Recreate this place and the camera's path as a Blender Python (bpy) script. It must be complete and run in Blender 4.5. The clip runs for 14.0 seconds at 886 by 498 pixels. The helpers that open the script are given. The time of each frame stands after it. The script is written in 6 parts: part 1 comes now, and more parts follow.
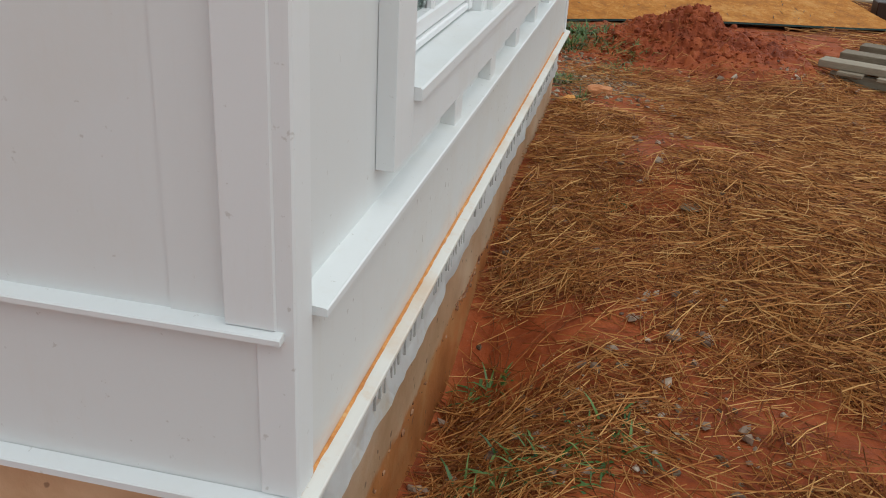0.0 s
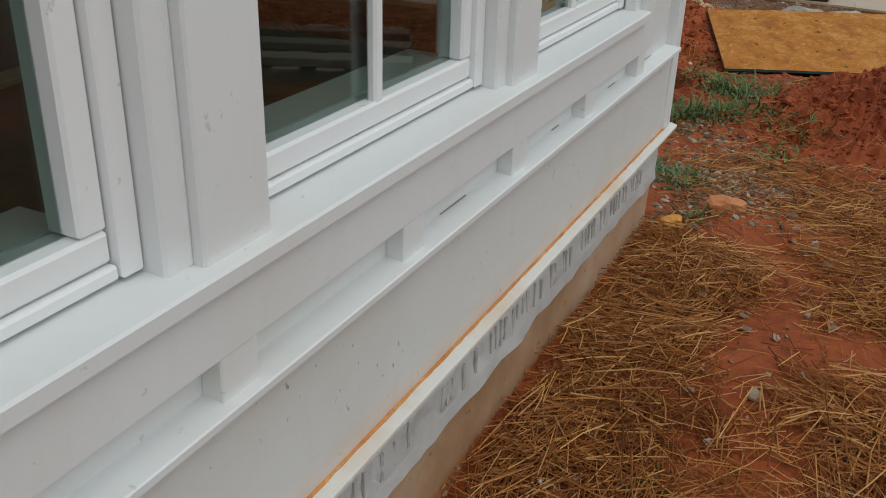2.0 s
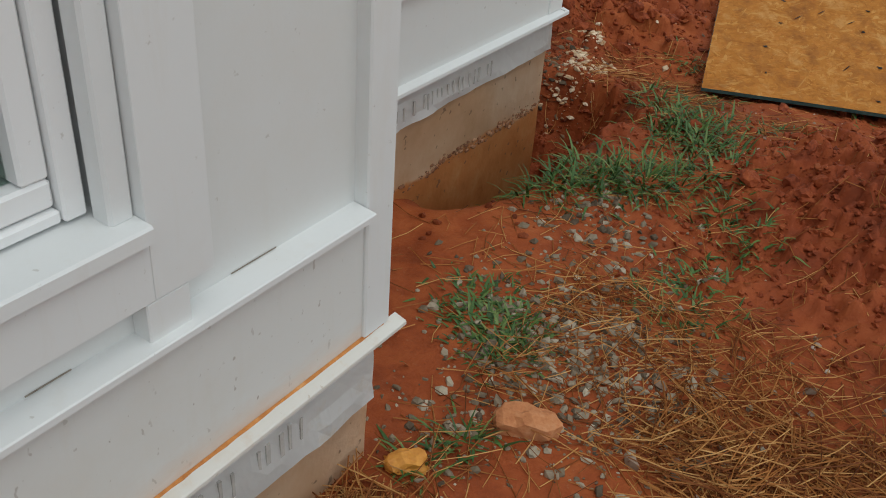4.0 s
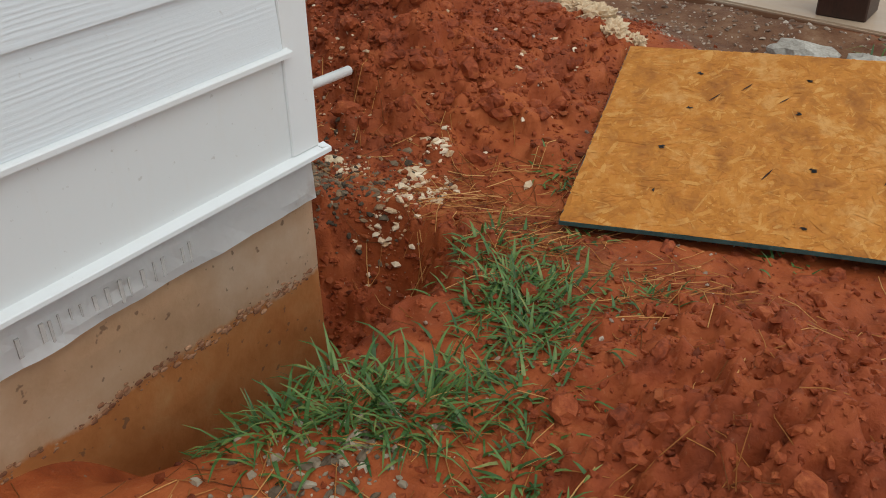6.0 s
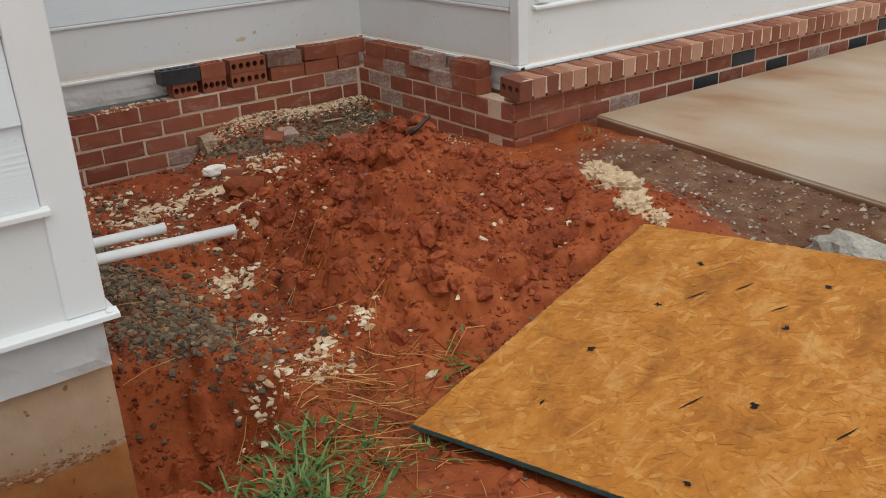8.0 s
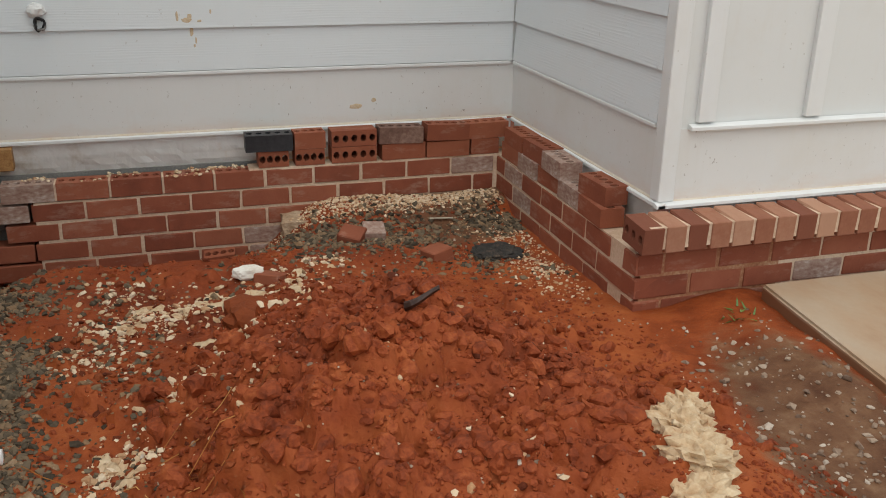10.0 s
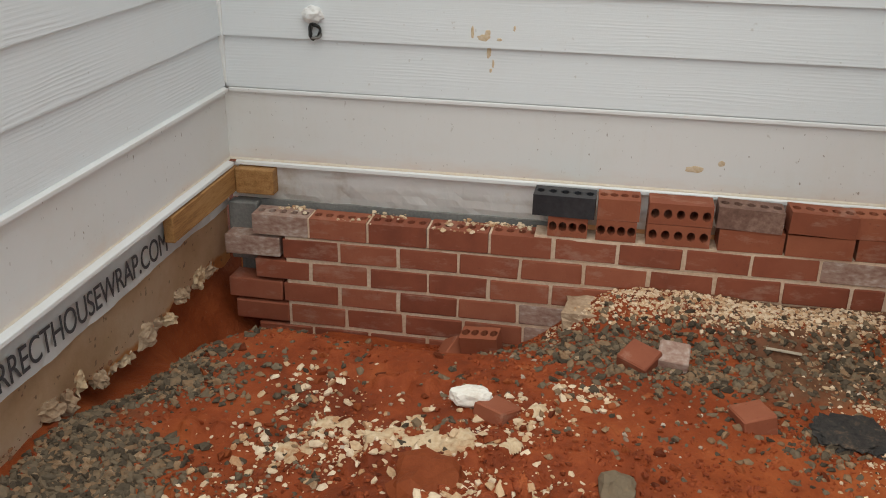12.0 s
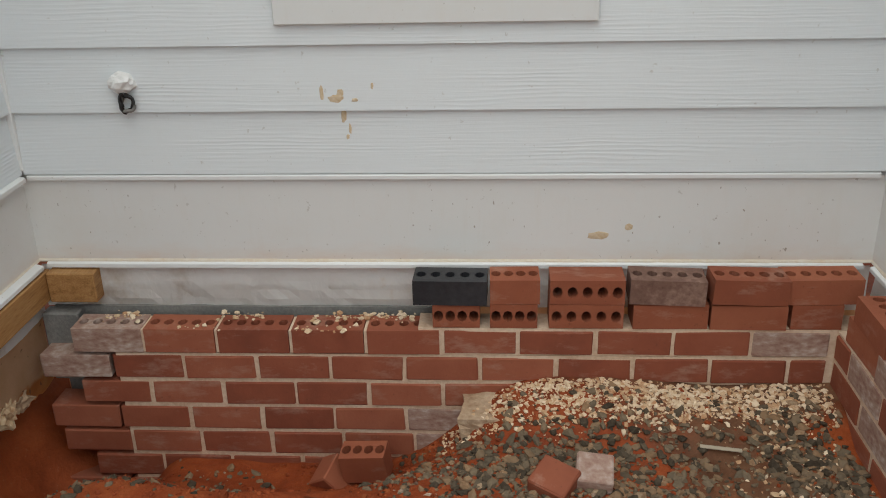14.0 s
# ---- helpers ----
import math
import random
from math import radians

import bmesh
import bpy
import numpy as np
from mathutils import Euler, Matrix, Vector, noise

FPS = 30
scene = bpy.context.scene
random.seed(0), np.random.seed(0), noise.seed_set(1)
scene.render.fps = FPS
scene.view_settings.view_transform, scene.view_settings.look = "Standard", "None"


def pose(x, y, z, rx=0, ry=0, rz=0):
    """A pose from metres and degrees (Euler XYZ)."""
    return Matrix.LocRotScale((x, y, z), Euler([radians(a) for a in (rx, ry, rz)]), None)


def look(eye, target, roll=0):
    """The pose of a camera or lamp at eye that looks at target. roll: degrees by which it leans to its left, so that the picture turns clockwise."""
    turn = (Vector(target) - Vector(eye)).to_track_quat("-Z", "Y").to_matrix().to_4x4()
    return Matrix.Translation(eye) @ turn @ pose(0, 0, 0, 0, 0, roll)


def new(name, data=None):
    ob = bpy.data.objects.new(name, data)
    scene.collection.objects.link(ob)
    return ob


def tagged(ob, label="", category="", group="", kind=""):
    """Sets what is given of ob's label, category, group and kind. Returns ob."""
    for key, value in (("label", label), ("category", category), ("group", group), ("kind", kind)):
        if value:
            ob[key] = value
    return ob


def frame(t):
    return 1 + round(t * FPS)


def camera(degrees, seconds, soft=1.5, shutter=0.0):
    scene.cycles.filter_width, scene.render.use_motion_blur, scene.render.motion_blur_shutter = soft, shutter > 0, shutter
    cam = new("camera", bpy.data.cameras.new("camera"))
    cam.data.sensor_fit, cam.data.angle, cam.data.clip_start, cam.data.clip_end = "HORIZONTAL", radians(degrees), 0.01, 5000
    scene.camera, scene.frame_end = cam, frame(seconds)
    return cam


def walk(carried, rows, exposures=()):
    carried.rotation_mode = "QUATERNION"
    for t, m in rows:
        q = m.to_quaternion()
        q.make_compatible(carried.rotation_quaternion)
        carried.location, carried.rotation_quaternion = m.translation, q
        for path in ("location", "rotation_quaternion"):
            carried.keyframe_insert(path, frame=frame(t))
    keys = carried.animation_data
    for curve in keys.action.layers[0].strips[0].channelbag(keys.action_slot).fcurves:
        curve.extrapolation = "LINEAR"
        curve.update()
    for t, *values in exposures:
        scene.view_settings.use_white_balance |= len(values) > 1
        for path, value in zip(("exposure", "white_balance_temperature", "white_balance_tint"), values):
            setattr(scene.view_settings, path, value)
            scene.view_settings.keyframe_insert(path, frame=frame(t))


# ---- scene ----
cam = camera(51.5, 14.0, soft=1.0)
PATH = [
    (0, (0.355, -0.805, 1.177), (-0.007, 0.982, 0.354), 3.2),
    (0.5, (0.382, -0.496, 1.235), (-0.077, 1.254, 0.38), 3.5),
    (1, (0.433, -0.127, 1.215), (-0.055, 1.602, 0.337), 3.9),
    (1.5, (0.505, 0.273, 1.249), (-0.196, 1.934, 0.383), 3.0),
    (2, (0.581, 0.685, 1.232), (-0.211, 2.31, 0.375), 1.7),
    (2.5, (0.7, 1.083, 1.258), (-0.145, 2.65, 0.347), 0.7),
    (3, (0.744, 1.435, 1.241), (-0.16, 2.924, 0.258), 1.7),
    (3.5, (0.704, 1.898, 1.287), (-0.193, 3.359, 0.256), 3.8),
    (4, (0.735, 2.389, 1.35), (-0.157, 3.812, 0.264), 4.5),
    (6.5, (0.846, 3.876, 1.292), (-0.222, 5.225, 0.272), -3.6),
    (7, (1.071, 4.085, 1.276), (-0.138, 5.316, 0.264), -4.7),
    (7.5, (1.203, 4.363, 1.23), (-0.165, 5.602, 0.461), -3.2),
    (8, (1.301, 4.629, 1.236), (-0.202, 5.704, 0.472), -2.9),
    (8.5, (1.331, 4.861, 1.22), (-0.345, 5.657, 0.472), -4.9),
    (9, (1.161, 5.127, 1.243), (-0.567, 5.847, 0.539), -2.5),
    (11.3, (0.106, 6.331, 1.384), (-1.748, 6.307, 0.634), 1.7),
    (11.5, (0.001, 6.331, 1.388), (-1.841, 6.151, 0.629), 1.0),
    (12, (-0.327, 6.336, 1.385), (-2.132, 6.01, 0.588), 0.9),
    (12.5, (-0.556, 6.381, 1.393), (-2.342, 6.02, 0.569), 0.6),
    (13, (-0.736, 6.372, 1.393), (-2.501, 5.974, 0.541), -1.1),
    (13.5, (-0.847, 6.316, 1.403), (-2.66, 6.058, 0.598), -1.6),
    (14, (-0.885, 6.354, 1.41), (-2.722, 6.234, 0.628), -1.4),
]
walk(cam, [(t, look(eye, target, roll)) for t, eye, target, roll in PATH],
     exposures=[(0, 0.22, 6400, 3), (0.8, 0.05, 6400, 3), (1.5, -0.10, 6500, 4), (4.2, -0.08, 6500, 4), (6.4, 0.3, 6500, 5), (9, 0.30, 6700, 6), (11.3, 0.54, 6950, 6), (13.3, 0.60, 6850, 6), (14, 0.48, 6750, 5)])

# ---------- world, sun ----------
world = bpy.data.worlds.new("overcast_sky")
scene.world = world
world.use_nodes = True
wn, wl = world.node_tree.nodes, world.node_tree.links
sky = wn.new("ShaderNodeTexSky")
sky.sky_type = "NISHITA"
sky.sun_disc = False
sky.sun_elevation, sky.sun_rotation = radians(70), radians(98)
grey_sky = wn.new("ShaderNodeHueSaturation")
grey_sky.inputs["Saturation"].default_value = 0.30
wl.new(sky.outputs["Color"], grey_sky.inputs["Color"])
wl.new(grey_sky.outputs["Color"], wn["Background"].inputs["Color"])
wn["Background"].inputs["Strength"].default_value = 0.15
sun = new("sun", bpy.data.lights.new("sun", "SUN"))
sun.data.energy, sun.data.angle, sun.data.color = 1.0, radians(80), (1.0, 0.98, 0.95)
sun.matrix_world = look((3.5, -0.5, 10), (0, 0, 0))

# ---------- materials ----------


def ramp_between(nodes, links, source, stops):
    node = nodes.new("ShaderNodeValToRGB")
    while len(node.color_ramp.elements) < len(stops):
        node.color_ramp.elements.new(0.5)
    for el, (at, col) in zip(node.color_ramp.elements, stops):
        el.position, el.color = at, (*col, 1)
    links.new(source, node.inputs["Fac"])
    return node.outputs["Color"]


def noise_tex(nodes, links, vec, scale, detail=5.0, rough=0.6, distort=0.0):
    node = nodes.new("ShaderNodeTexNoise")
    node.inputs["Scale"].default_value, node.inputs["Detail"].default_value = scale, detail
    node.inputs["Roughness"].default_value, node.inputs["Distortion"].default_value = rough, distort
    links.new(vec, node.inputs["Vector"])
    return node.outputs["Fac"]


def mix_col(nodes, links, fac, a, b, mode="MIX"):
    node = nodes.new("ShaderNodeMix")
    node.data_type, node.blend_type = "RGBA", mode
    for slot, value in ((0, fac), (6, a), (7, b)):
        if isinstance(value, (int, float)):
            node.inputs[slot].default_value = value
        elif isinstance(value, tuple):
            node.inputs[slot].default_value = (*value, 1)
        else:
            links.new(value, node.inputs[slot])
    return node.outputs[2]


def math_node(nodes, links, op, a, b=None, c=None, clamp=False):
    node = nodes.new("ShaderNodeMath")
    node.operation, node.use_clamp = op, clamp
    for i, value in enumerate((a, b, c)):
        if value is None:
            continue
        if isinstance(value, (int, float)):
            node.inputs[i].default_value = value
        else:
            links.new(value, node.inputs[i])
    return node.outputs[0]


def start_material(name, rough=0.6, metal=0.0, spec=0.5):
    m = bpy.data.materials.new(name)
    m.use_nodes = True
    nodes, links = m.node_tree.nodes, m.node_tree.links
    bsdf = nodes["Principled BSDF"]
    bsdf.inputs["Roughness"].default_value = rough
    bsdf.inputs["Metallic"].default_value = metal
    bsdf.inputs["Specular IOR Level"].default_value = spec
    coords = nodes.new("ShaderNodeTexCoord").outputs["Object"]
    return m, nodes, links, bsdf, coords


def scaled(nodes, links, vec, s):
    node = nodes.new("ShaderNodeMapping")
    node.inputs["Scale"].default_value = s
    links.new(vec, node.inputs["Vector"])
    return node.outputs["Vector"]


def add_bump(nodes, links, bsdf, height, strength, distance):
    node = nodes.new("ShaderNodeBump")
    node.inputs["Strength"].default_value, node.inputs["Distance"].default_value = strength, distance
    links.new(height, node.inputs["Height"])
    if bsdf.inputs["Normal"].links:
        links.new(bsdf.inputs["Normal"].links[0].from_socket, node.inputs["Normal"])
    links.new(node.outputs["Normal"], bsdf.inputs["Normal"])


def rough_stuff(name, stops, scale=8.0, fine=60.0, rough=0.8, bump=0.4, dist=0.004, vary="", spec=0.4, stretch=(1, 1, 1)):
    """Two scales of noise in colour and relief; vary: 'object' or 'island' for a tint piece by piece."""
    m, nodes, links, bsdf, coords = start_material(name, rough, 0, spec)
    vec = scaled(nodes, links, coords, stretch)
    big, small = noise_tex(nodes, links, vec, scale), noise_tex(nodes, links, vec, fine, 4)
    fac = math_node(nodes, links, "MULTIPLY_ADD", small, 0.45, math_node(nodes, links, "MULTIPLY", big, 0.55))
    if vary:
        if vary == "object":
            rnd = nodes.new("ShaderNodeObjectInfo").outputs["Random"]
        else:
            rnd = nodes.new("ShaderNodeNewGeometry").outputs["Random Per Island"]
        fac = math_node(nodes, links, "ADD", math_node(nodes, links, "MULTIPLY", fac, 0.5),
                        math_node(nodes, links, "MULTIPLY_ADD", rnd, 0.7, -0.1))
    col = ramp_between(nodes, links, fac, stops)
    links.new(col, bsdf.inputs["Base Color"])
    if bump:
        add_bump(nodes, links, bsdf, small, bump, dist)
    return m


def paint_material(name, base, grain=False, dirt=(0.62, 0.57, 0.48), dirt_amount=0.35, splash=0.0):
    m, nodes, links, bsdf, coords = start_material(name, 0.42, 0, 0.28)
    big = noise_tex(nodes, links, coords, 2.3, 6, 0.65)
    specks = noise_tex(nodes, links, coords, 55, 3, 0.6)
    mask = ramp_between(nodes, links, big, [(0.5, (0, 0, 0)), (0.78, (1, 1, 1))])
    spot = ramp_between(nodes, links, specks, [(0.69, (0, 0, 0)), (0.74, (1, 1, 1))])
    streak = ramp_between(nodes, links, noise_tex(nodes, links, scaled(nodes, links, coords, (9, 9, 1.2)), 3, 5, 0.7), [(0.55, (0, 0, 0)), (0.8, (1, 1, 1))])
    col = mix_col(nodes, links, math_node(nodes, links, "MULTIPLY", mask, dirt_amount), base, dirt)
    col = mix_col(nodes, links, math_node(nodes, links, "MULTIPLY", streak, dirt_amount * 0.5), col, dirt)
    col = mix_col(nodes, links, math_node(nodes, links, "MULTIPLY", spot, 0.4), col, tuple(c * 0.6 for c in dirt))
    if splash:
        # clay splashed up by rain above the lower ledge, and peppered specks
        sep = nodes.new("ShaderNodeSeparateXYZ")
        links.new(coords, sep.inputs[0])
        reach = nodes.new("ShaderNodeMapRange")
        reach.inputs["From Min"].default_value, reach.inputs["From Max"].default_value = 0.47, 0.40
        patchy = noise_tex(nodes, links, scaled(nodes, links, coords, (3, 3, 9)), 2.0, 6, 0.7)
        links.new(math_node(nodes, links, "MULTIPLY_ADD", patchy, -0.10, math_node(nodes, links, "ADD", sep.outputs[2], 0.055)), reach.inputs["Value"])
        veil = math_node(nodes, links, "POWER", reach.outputs["Result"], 1.8)
        col = mix_col(nodes, links, math_node(nodes, links, "MULTIPLY", veil, splash), col, (0.62, 0.30, 0.11))
        pepper = ramp_between(nodes, links, noise_tex(nodes, links, scaled(nodes, links, coords, (1, 1, 0.6)), 75, 2, 0.5), [(0.70, (0, 0, 0)), (0.735, (1, 1, 1))])
        where = ramp_between(nodes, links, noise_tex(nodes, links, coords, 4.5, 3), [(0.42, (0, 0, 0)), (0.6, (1, 1, 1))])
        col = mix_col(nodes, links, math_node(nodes, links, "MULTIPLY", math_node(nodes, links, "MULTIPLY", pepper, where), 0.75), col, (0.24, 0.19, 0.14))
    links.new(col, bsdf.inputs["Base Color"])
    rr = nodes.new("ShaderNodeMapRange")
    rr.inputs["To Min"].default_value, rr.inputs["To Max"].default_value = 0.35, 0.6
    links.new(big, rr.inputs["Value"])
    links.new(rr.outputs["Result"], bsdf.inputs["Roughness"])
    add_bump(nodes, links, bsdf, noise_tex(nodes, links, coords, 140, 3), 0.12, 0.001)
    if grain:
        vec = scaled(nodes, links, coords, (1.0, 1.0, 7.0))
        warp = nodes.new("ShaderNodeTexWave")
        warp.wave_type, warp.bands_direction = "BANDS", "Z"
        for key, value in (("Scale", 4.2), ("Distortion", 13.0), ("Detail", 4.0), ("Detail Scale", 0.30), ("Detail Roughness", 0.6)):
            warp.inputs[key].default_value = value
        links.new(vec, warp.inputs["Vector"])
        fibre = noise_tex(nodes, links, scaled(nodes, links, coords, (2.2, 2.2, 95.0)), 2.4, 4, 0.6, 0.5)
        patch = noise_tex(nodes, links, scaled(nodes, links, coords, (1.0, 1.0, 6)), 1.9, 2)
        strength = ramp_between(nodes, links, patch, [(0.42, (0.05, 0.05, 0.05)), (0.66, (1, 1, 1))])
        ring = ramp_between(nodes, links, warp.outputs["Fac"], [(0.25, (0, 0, 0)), (0.95, (1, 1, 1))])
        h = math_node(nodes, links, "MULTIPLY_ADD", math_node(nodes, links, "MULTIPLY", ring, strength), 0.75, math_node(nodes, links, "MULTIPLY", fibre, 0.85))
        add_bump(nodes, links, bsdf, h, 0.36, 0.0016)
    return m


def plain(name, col, rough=0.5, metal=0.0, spec=0.5):
    m, nodes, links, bsdf, coords = start_material(name, rough, metal, spec)
    n = noise_tex(nodes, links, coords, 30)
    dark = tuple(c * 0.8 for c in col)
    links.new(mix_col(nodes, links, n, dark, col), bsdf.inputs["Base Color"])
    return m


WHITE = (0.74, 0.755, 0.75)
paint = paint_material("white_trim_paint", WHITE)
paint_panel = paint_material("white_panel_paint", (0.70, 0.715, 0.705), dirt_amount=0.3)
paint_splashed = paint_material("clay_splashed_panel_paint", (0.70, 0.71, 0.69), dirt_amount=0.45, splash=0.5)
paint_soiled = paint_material("clay_soiled_ledge_paint", (0.70, 0.68, 0.63), dirt=(0.58, 0.38, 0.21), dirt_amount=0.9)
paint_courtyard = paint_material("lightly_soiled_panel_paint", (0.71, 0.715, 0.70), dirt_amount=0.35, splash=0.3)
paint_siding = paint_material("white_grained_siding", (0.70, 0.74, 0.755), grain=True, dirt_amount=0.12)
vinyl = paint_material("white_vinyl_sash", (0.80, 0.81, 0.81), dirt_amount=0.1)
clay_line = rough_stuff("orange_clay_residue", [(0.3, (0.36, 0.12, 0.03)), (0.55, (0.62, 0.26, 0.07)), (0.75, (0.75, 0.50, 0.25))], 14, 90)
ledge_mat = rough_stuff("stained_tan_concrete", [(0.3, (0.24, 0.14, 0.075)), (0.5, (0.40, 0.28, 0.18)), (0.7, (0.58, 0.45, 0.32))], 8, 70, 0.9, 0.8, 0.006)
scrap_mat = rough_stuff("soiled_tan_plastic", [(0.3, (0.30, 0.19, 0.12)), (0.5, (0.56, 0.45, 0.36)), (0.7, (0.78, 0.71, 0.63))], 12, 50, 0.4, 0.6, 0.005)
crust_mat = rough_stuff("dried_clay_crust", [(0.1, (0.13, 0.045, 0.02)), (0.5, (0.25, 0.11, 0.052)), (0.9, (0.40, 0.22, 0.12))], 14, 90, 0.9, 0.5, 0.003, "island")
grime = rough_stuff("dark_joint_grime", [(0.3, (0.15, 0.12, 0.09)), (0.7, (0.34, 0.29, 0.23))], 30, 120)
faint_line = rough_stuff("faint_tan_residue", [(0.3, (0.62, 0.50, 0.36)), (0.7, (0.72, 0.68, 0.60))], 14, 90)
wood = rough_stuff("raw_lumber", [(0.3, (0.17, 0.075, 0.024)), (0.5, (0.36, 0.185, 0.065)), (0.75, (0.50, 0.30, 0.13))], 6, 30, 0.6, 0.3, 0.001,
                   stretch=(1, 6, 9))
grey_wood = rough_stuff("weathered_pallet_wood", [(0.3, (0.16, 0.12, 0.08)), (0.7, (0.42, 0.36, 0.27))], 5, 40, 0.8, 0.4, 0.002, "object",
                        stretch=(1, 7, 7))
dark_post_wood = rough_stuff("dark_brown_post_stain", [(0.3, (0.018, 0.008, 0.005)), (0.75, (0.06, 0.022, 0.012))], 4, 40, 0.45, 0.3, 0.001,
                             stretch=(6, 6, 1))
mortar = rough_stuff("pale_mortar", [(0.28, (0.46, 0.30, 0.20)), (0.5, (0.63, 0.47, 0.34)), (0.72, (0.76, 0.63, 0.49))], 9, 80, 0.9, 0.6, 0.004)
clay_mortar = rough_stuff("clay_stained_mortar", [(0.3, (0.22, 0.075, 0.035)), (0.5, (0.36, 0.17, 0.09)), (0.7, (0.55, 0.38, 0.25))], 9, 80, 0.9, 0.6, 0.004)
sheet_black = rough_stuff("dusty_black_sheeting", [(0.3, (0.016, 0.016, 0.017)), (0.55, (0.05, 0.045, 0.04)), (0.75, (0.20, 0.13, 0.08))], 20, 90, 0.9, 0.9, 0.008)
black_tar = rough_stuff("black_glazed_brick", [(0.3, (0.012, 0.013, 0.016)), (0.8, (0.05, 0.05, 0.055))], 9, 60, 0.45, 0.4, 0.002)
block_grey = rough_stuff("grey_block", [(0.3, (0.13, 0.13, 0.125)), (0.7, (0.27, 0.26, 0.24))], 9, 120, 0.9, 0.6, 0.003)
pvc = plain("white_pvc", (0.82, 0.82, 0.80), 0.35)
black_plastic = plain("black_wire", (0.01, 0.01, 0.01), 0.4)
gravel_mat = rough_stuff("grey_gravel", [(0.1, (0.045, 0.034, 0.024)), (0.35, (0.105, 0.082, 0.057)), (0.6, (0.185, 0.14, 0.093)), (0.8, (0.27, 0.165, 0.092)), (0.95, (0.44, 0.34, 0.23))],
                         30, 140, 0.9, 0.6, 0.003, "island", 0.12)
pebble_mat = rough_stuff("mixed_pebbles", [(0.1, (0.10, 0.055, 0.035)), (0.4, (0.24, 0.16, 0.11)), (0.7, (0.40, 0.30, 0.22)), (0.95, (0.62, 0.55, 0.47))],
                         30, 140, 0.7, 0.4, 0.002, "island")
pale_pebble = rough_stuff("pale_grey_pebbles", [(0.1, (0.08, 0.055, 0.034)), (0.35, (0.18, 0.135, 0.088)), (0.65, (0.31, 0.25, 0.175)), (0.95, (0.52, 0.45, 0.34))],
                          30, 140, 0.75, 0.4, 0.002, "island", 0.3)
spill_mat = rough_stuff("cream_mortar_spill", [(0.32, (0.38, 0.18, 0.08)), (0.43, (0.54, 0.37, 0.22)), (0.6, (0.66, 0.52, 0.345)), (0.75, (0.73, 0.61, 0.44))], 11, 75, 0.95, 0.9, 0.006)
crumb_mat = rough_stuff("cream_concrete_crumbs", [(0.1, (0.42, 0.20, 0.09)), (0.35, (0.58, 0.40, 0.24)), (0.8, (0.76, 0.62, 0.45))],
                        40, 160, 0.9, 0.7, 0.003, "island")
clod_mat = rough_stuff("red_clay_clods", [(0.15, (0.088, 0.017, 0.005)), (0.5, (0.194, 0.041, 0.012)), (0.85, (0.308, 0.081, 0.025))],
                       14, 90, 0.7, 0.7, 0.005, "island", 0.2)
spoil_clod = rough_stuff("wet_red_spoil", [(0.33, (0.115, 0.021, 0.007)), (0.5, (0.26, 0.052, 0.015)), (0.68, (0.41, 0.108, 0.033))], 9, 70, 0.7, 0.9, 0.006, "", 0.25)
straw_mat = rough_stuff("pine_straw_needles", [(0.05, (0.065, 0.018, 0.006)), (0.3, (0.23, 0.072, 0.018)), (0.6, (0.43, 0.175, 0.046)), (0.95, (0.70, 0.42, 0.16))],
                        20, 80, 0.6, 0, 0.001, "island", 0.25)
grass_mat = rough_stuff("green_grass", [(0.1, (0.024, 0.062, 0.012)), (0.5, (0.058, 0.135, 0.027)), (0.8, (0.125, 0.195, 0.045)), (0.97, (0.36, 0.28, 0.10))],
                        20, 80, 0.45, 0, 0.001, "island")
strand_mat = rough_stuff("wood_strands", [(0.05, (0.37, 0.13, 0.020)), (0.3, (0.46, 0.175, 0.028)), (0.7, (0.50, 0.20, 0.036)), (0.97, (0.62, 0.33, 0.095))],
                         10, 90, 0.8, 0.3, 0.0008, "island", 0.2, stretch=(1, 1, 1))
edge_green = rough_stuff("green_sealed_board_edge", [(0.3, (0.02, 0.05, 0.05)), (0.7, (0.07, 0.13, 0.12))], 20, 90)
chalk = rough_stuff("white_chalky_stone", [(0.3, (0.62, 0.54, 0.44)), (0.5, (0.80, 0.76, 0.68)), (0.7, (0.86, 0.84, 0.78))], 14, 80, 0.9, 0.6, 0.004)
rock_mat = rough_stuff("pale_concrete_rubble", [(0.3, (0.26, 0.23, 0.19)), (0.7, (0.58, 0.54, 0.47))], 12, 90, 0.9, 0.8, 0.006)
orange_clay = rough_stuff("broken_orange_brick", [(0.3, (0.38, 0.13, 0.05)), (0.5, (0.52, 0.21, 0.085)), (0.7, (0.60, 0.30, 0.15))], 18, 90, 0.85, 0.6, 0.004)
orange_rock = rough_stuff("orange_stone", [(0.3, (0.50, 0.18, 0.03)), (0.7, (0.75, 0.36, 0.06))], 18, 90, 0.6, 0.5, 0.003)
# dimness of the unlit room behind the glass, put into the lining's colour
interior_dark = rough_stuff("painted_room_dimness", [(0.3, (0.070, 0.072, 0.060)), (0.7, (0.125, 0.125, 0.102))], 3, 30, 0.8, 0.1)


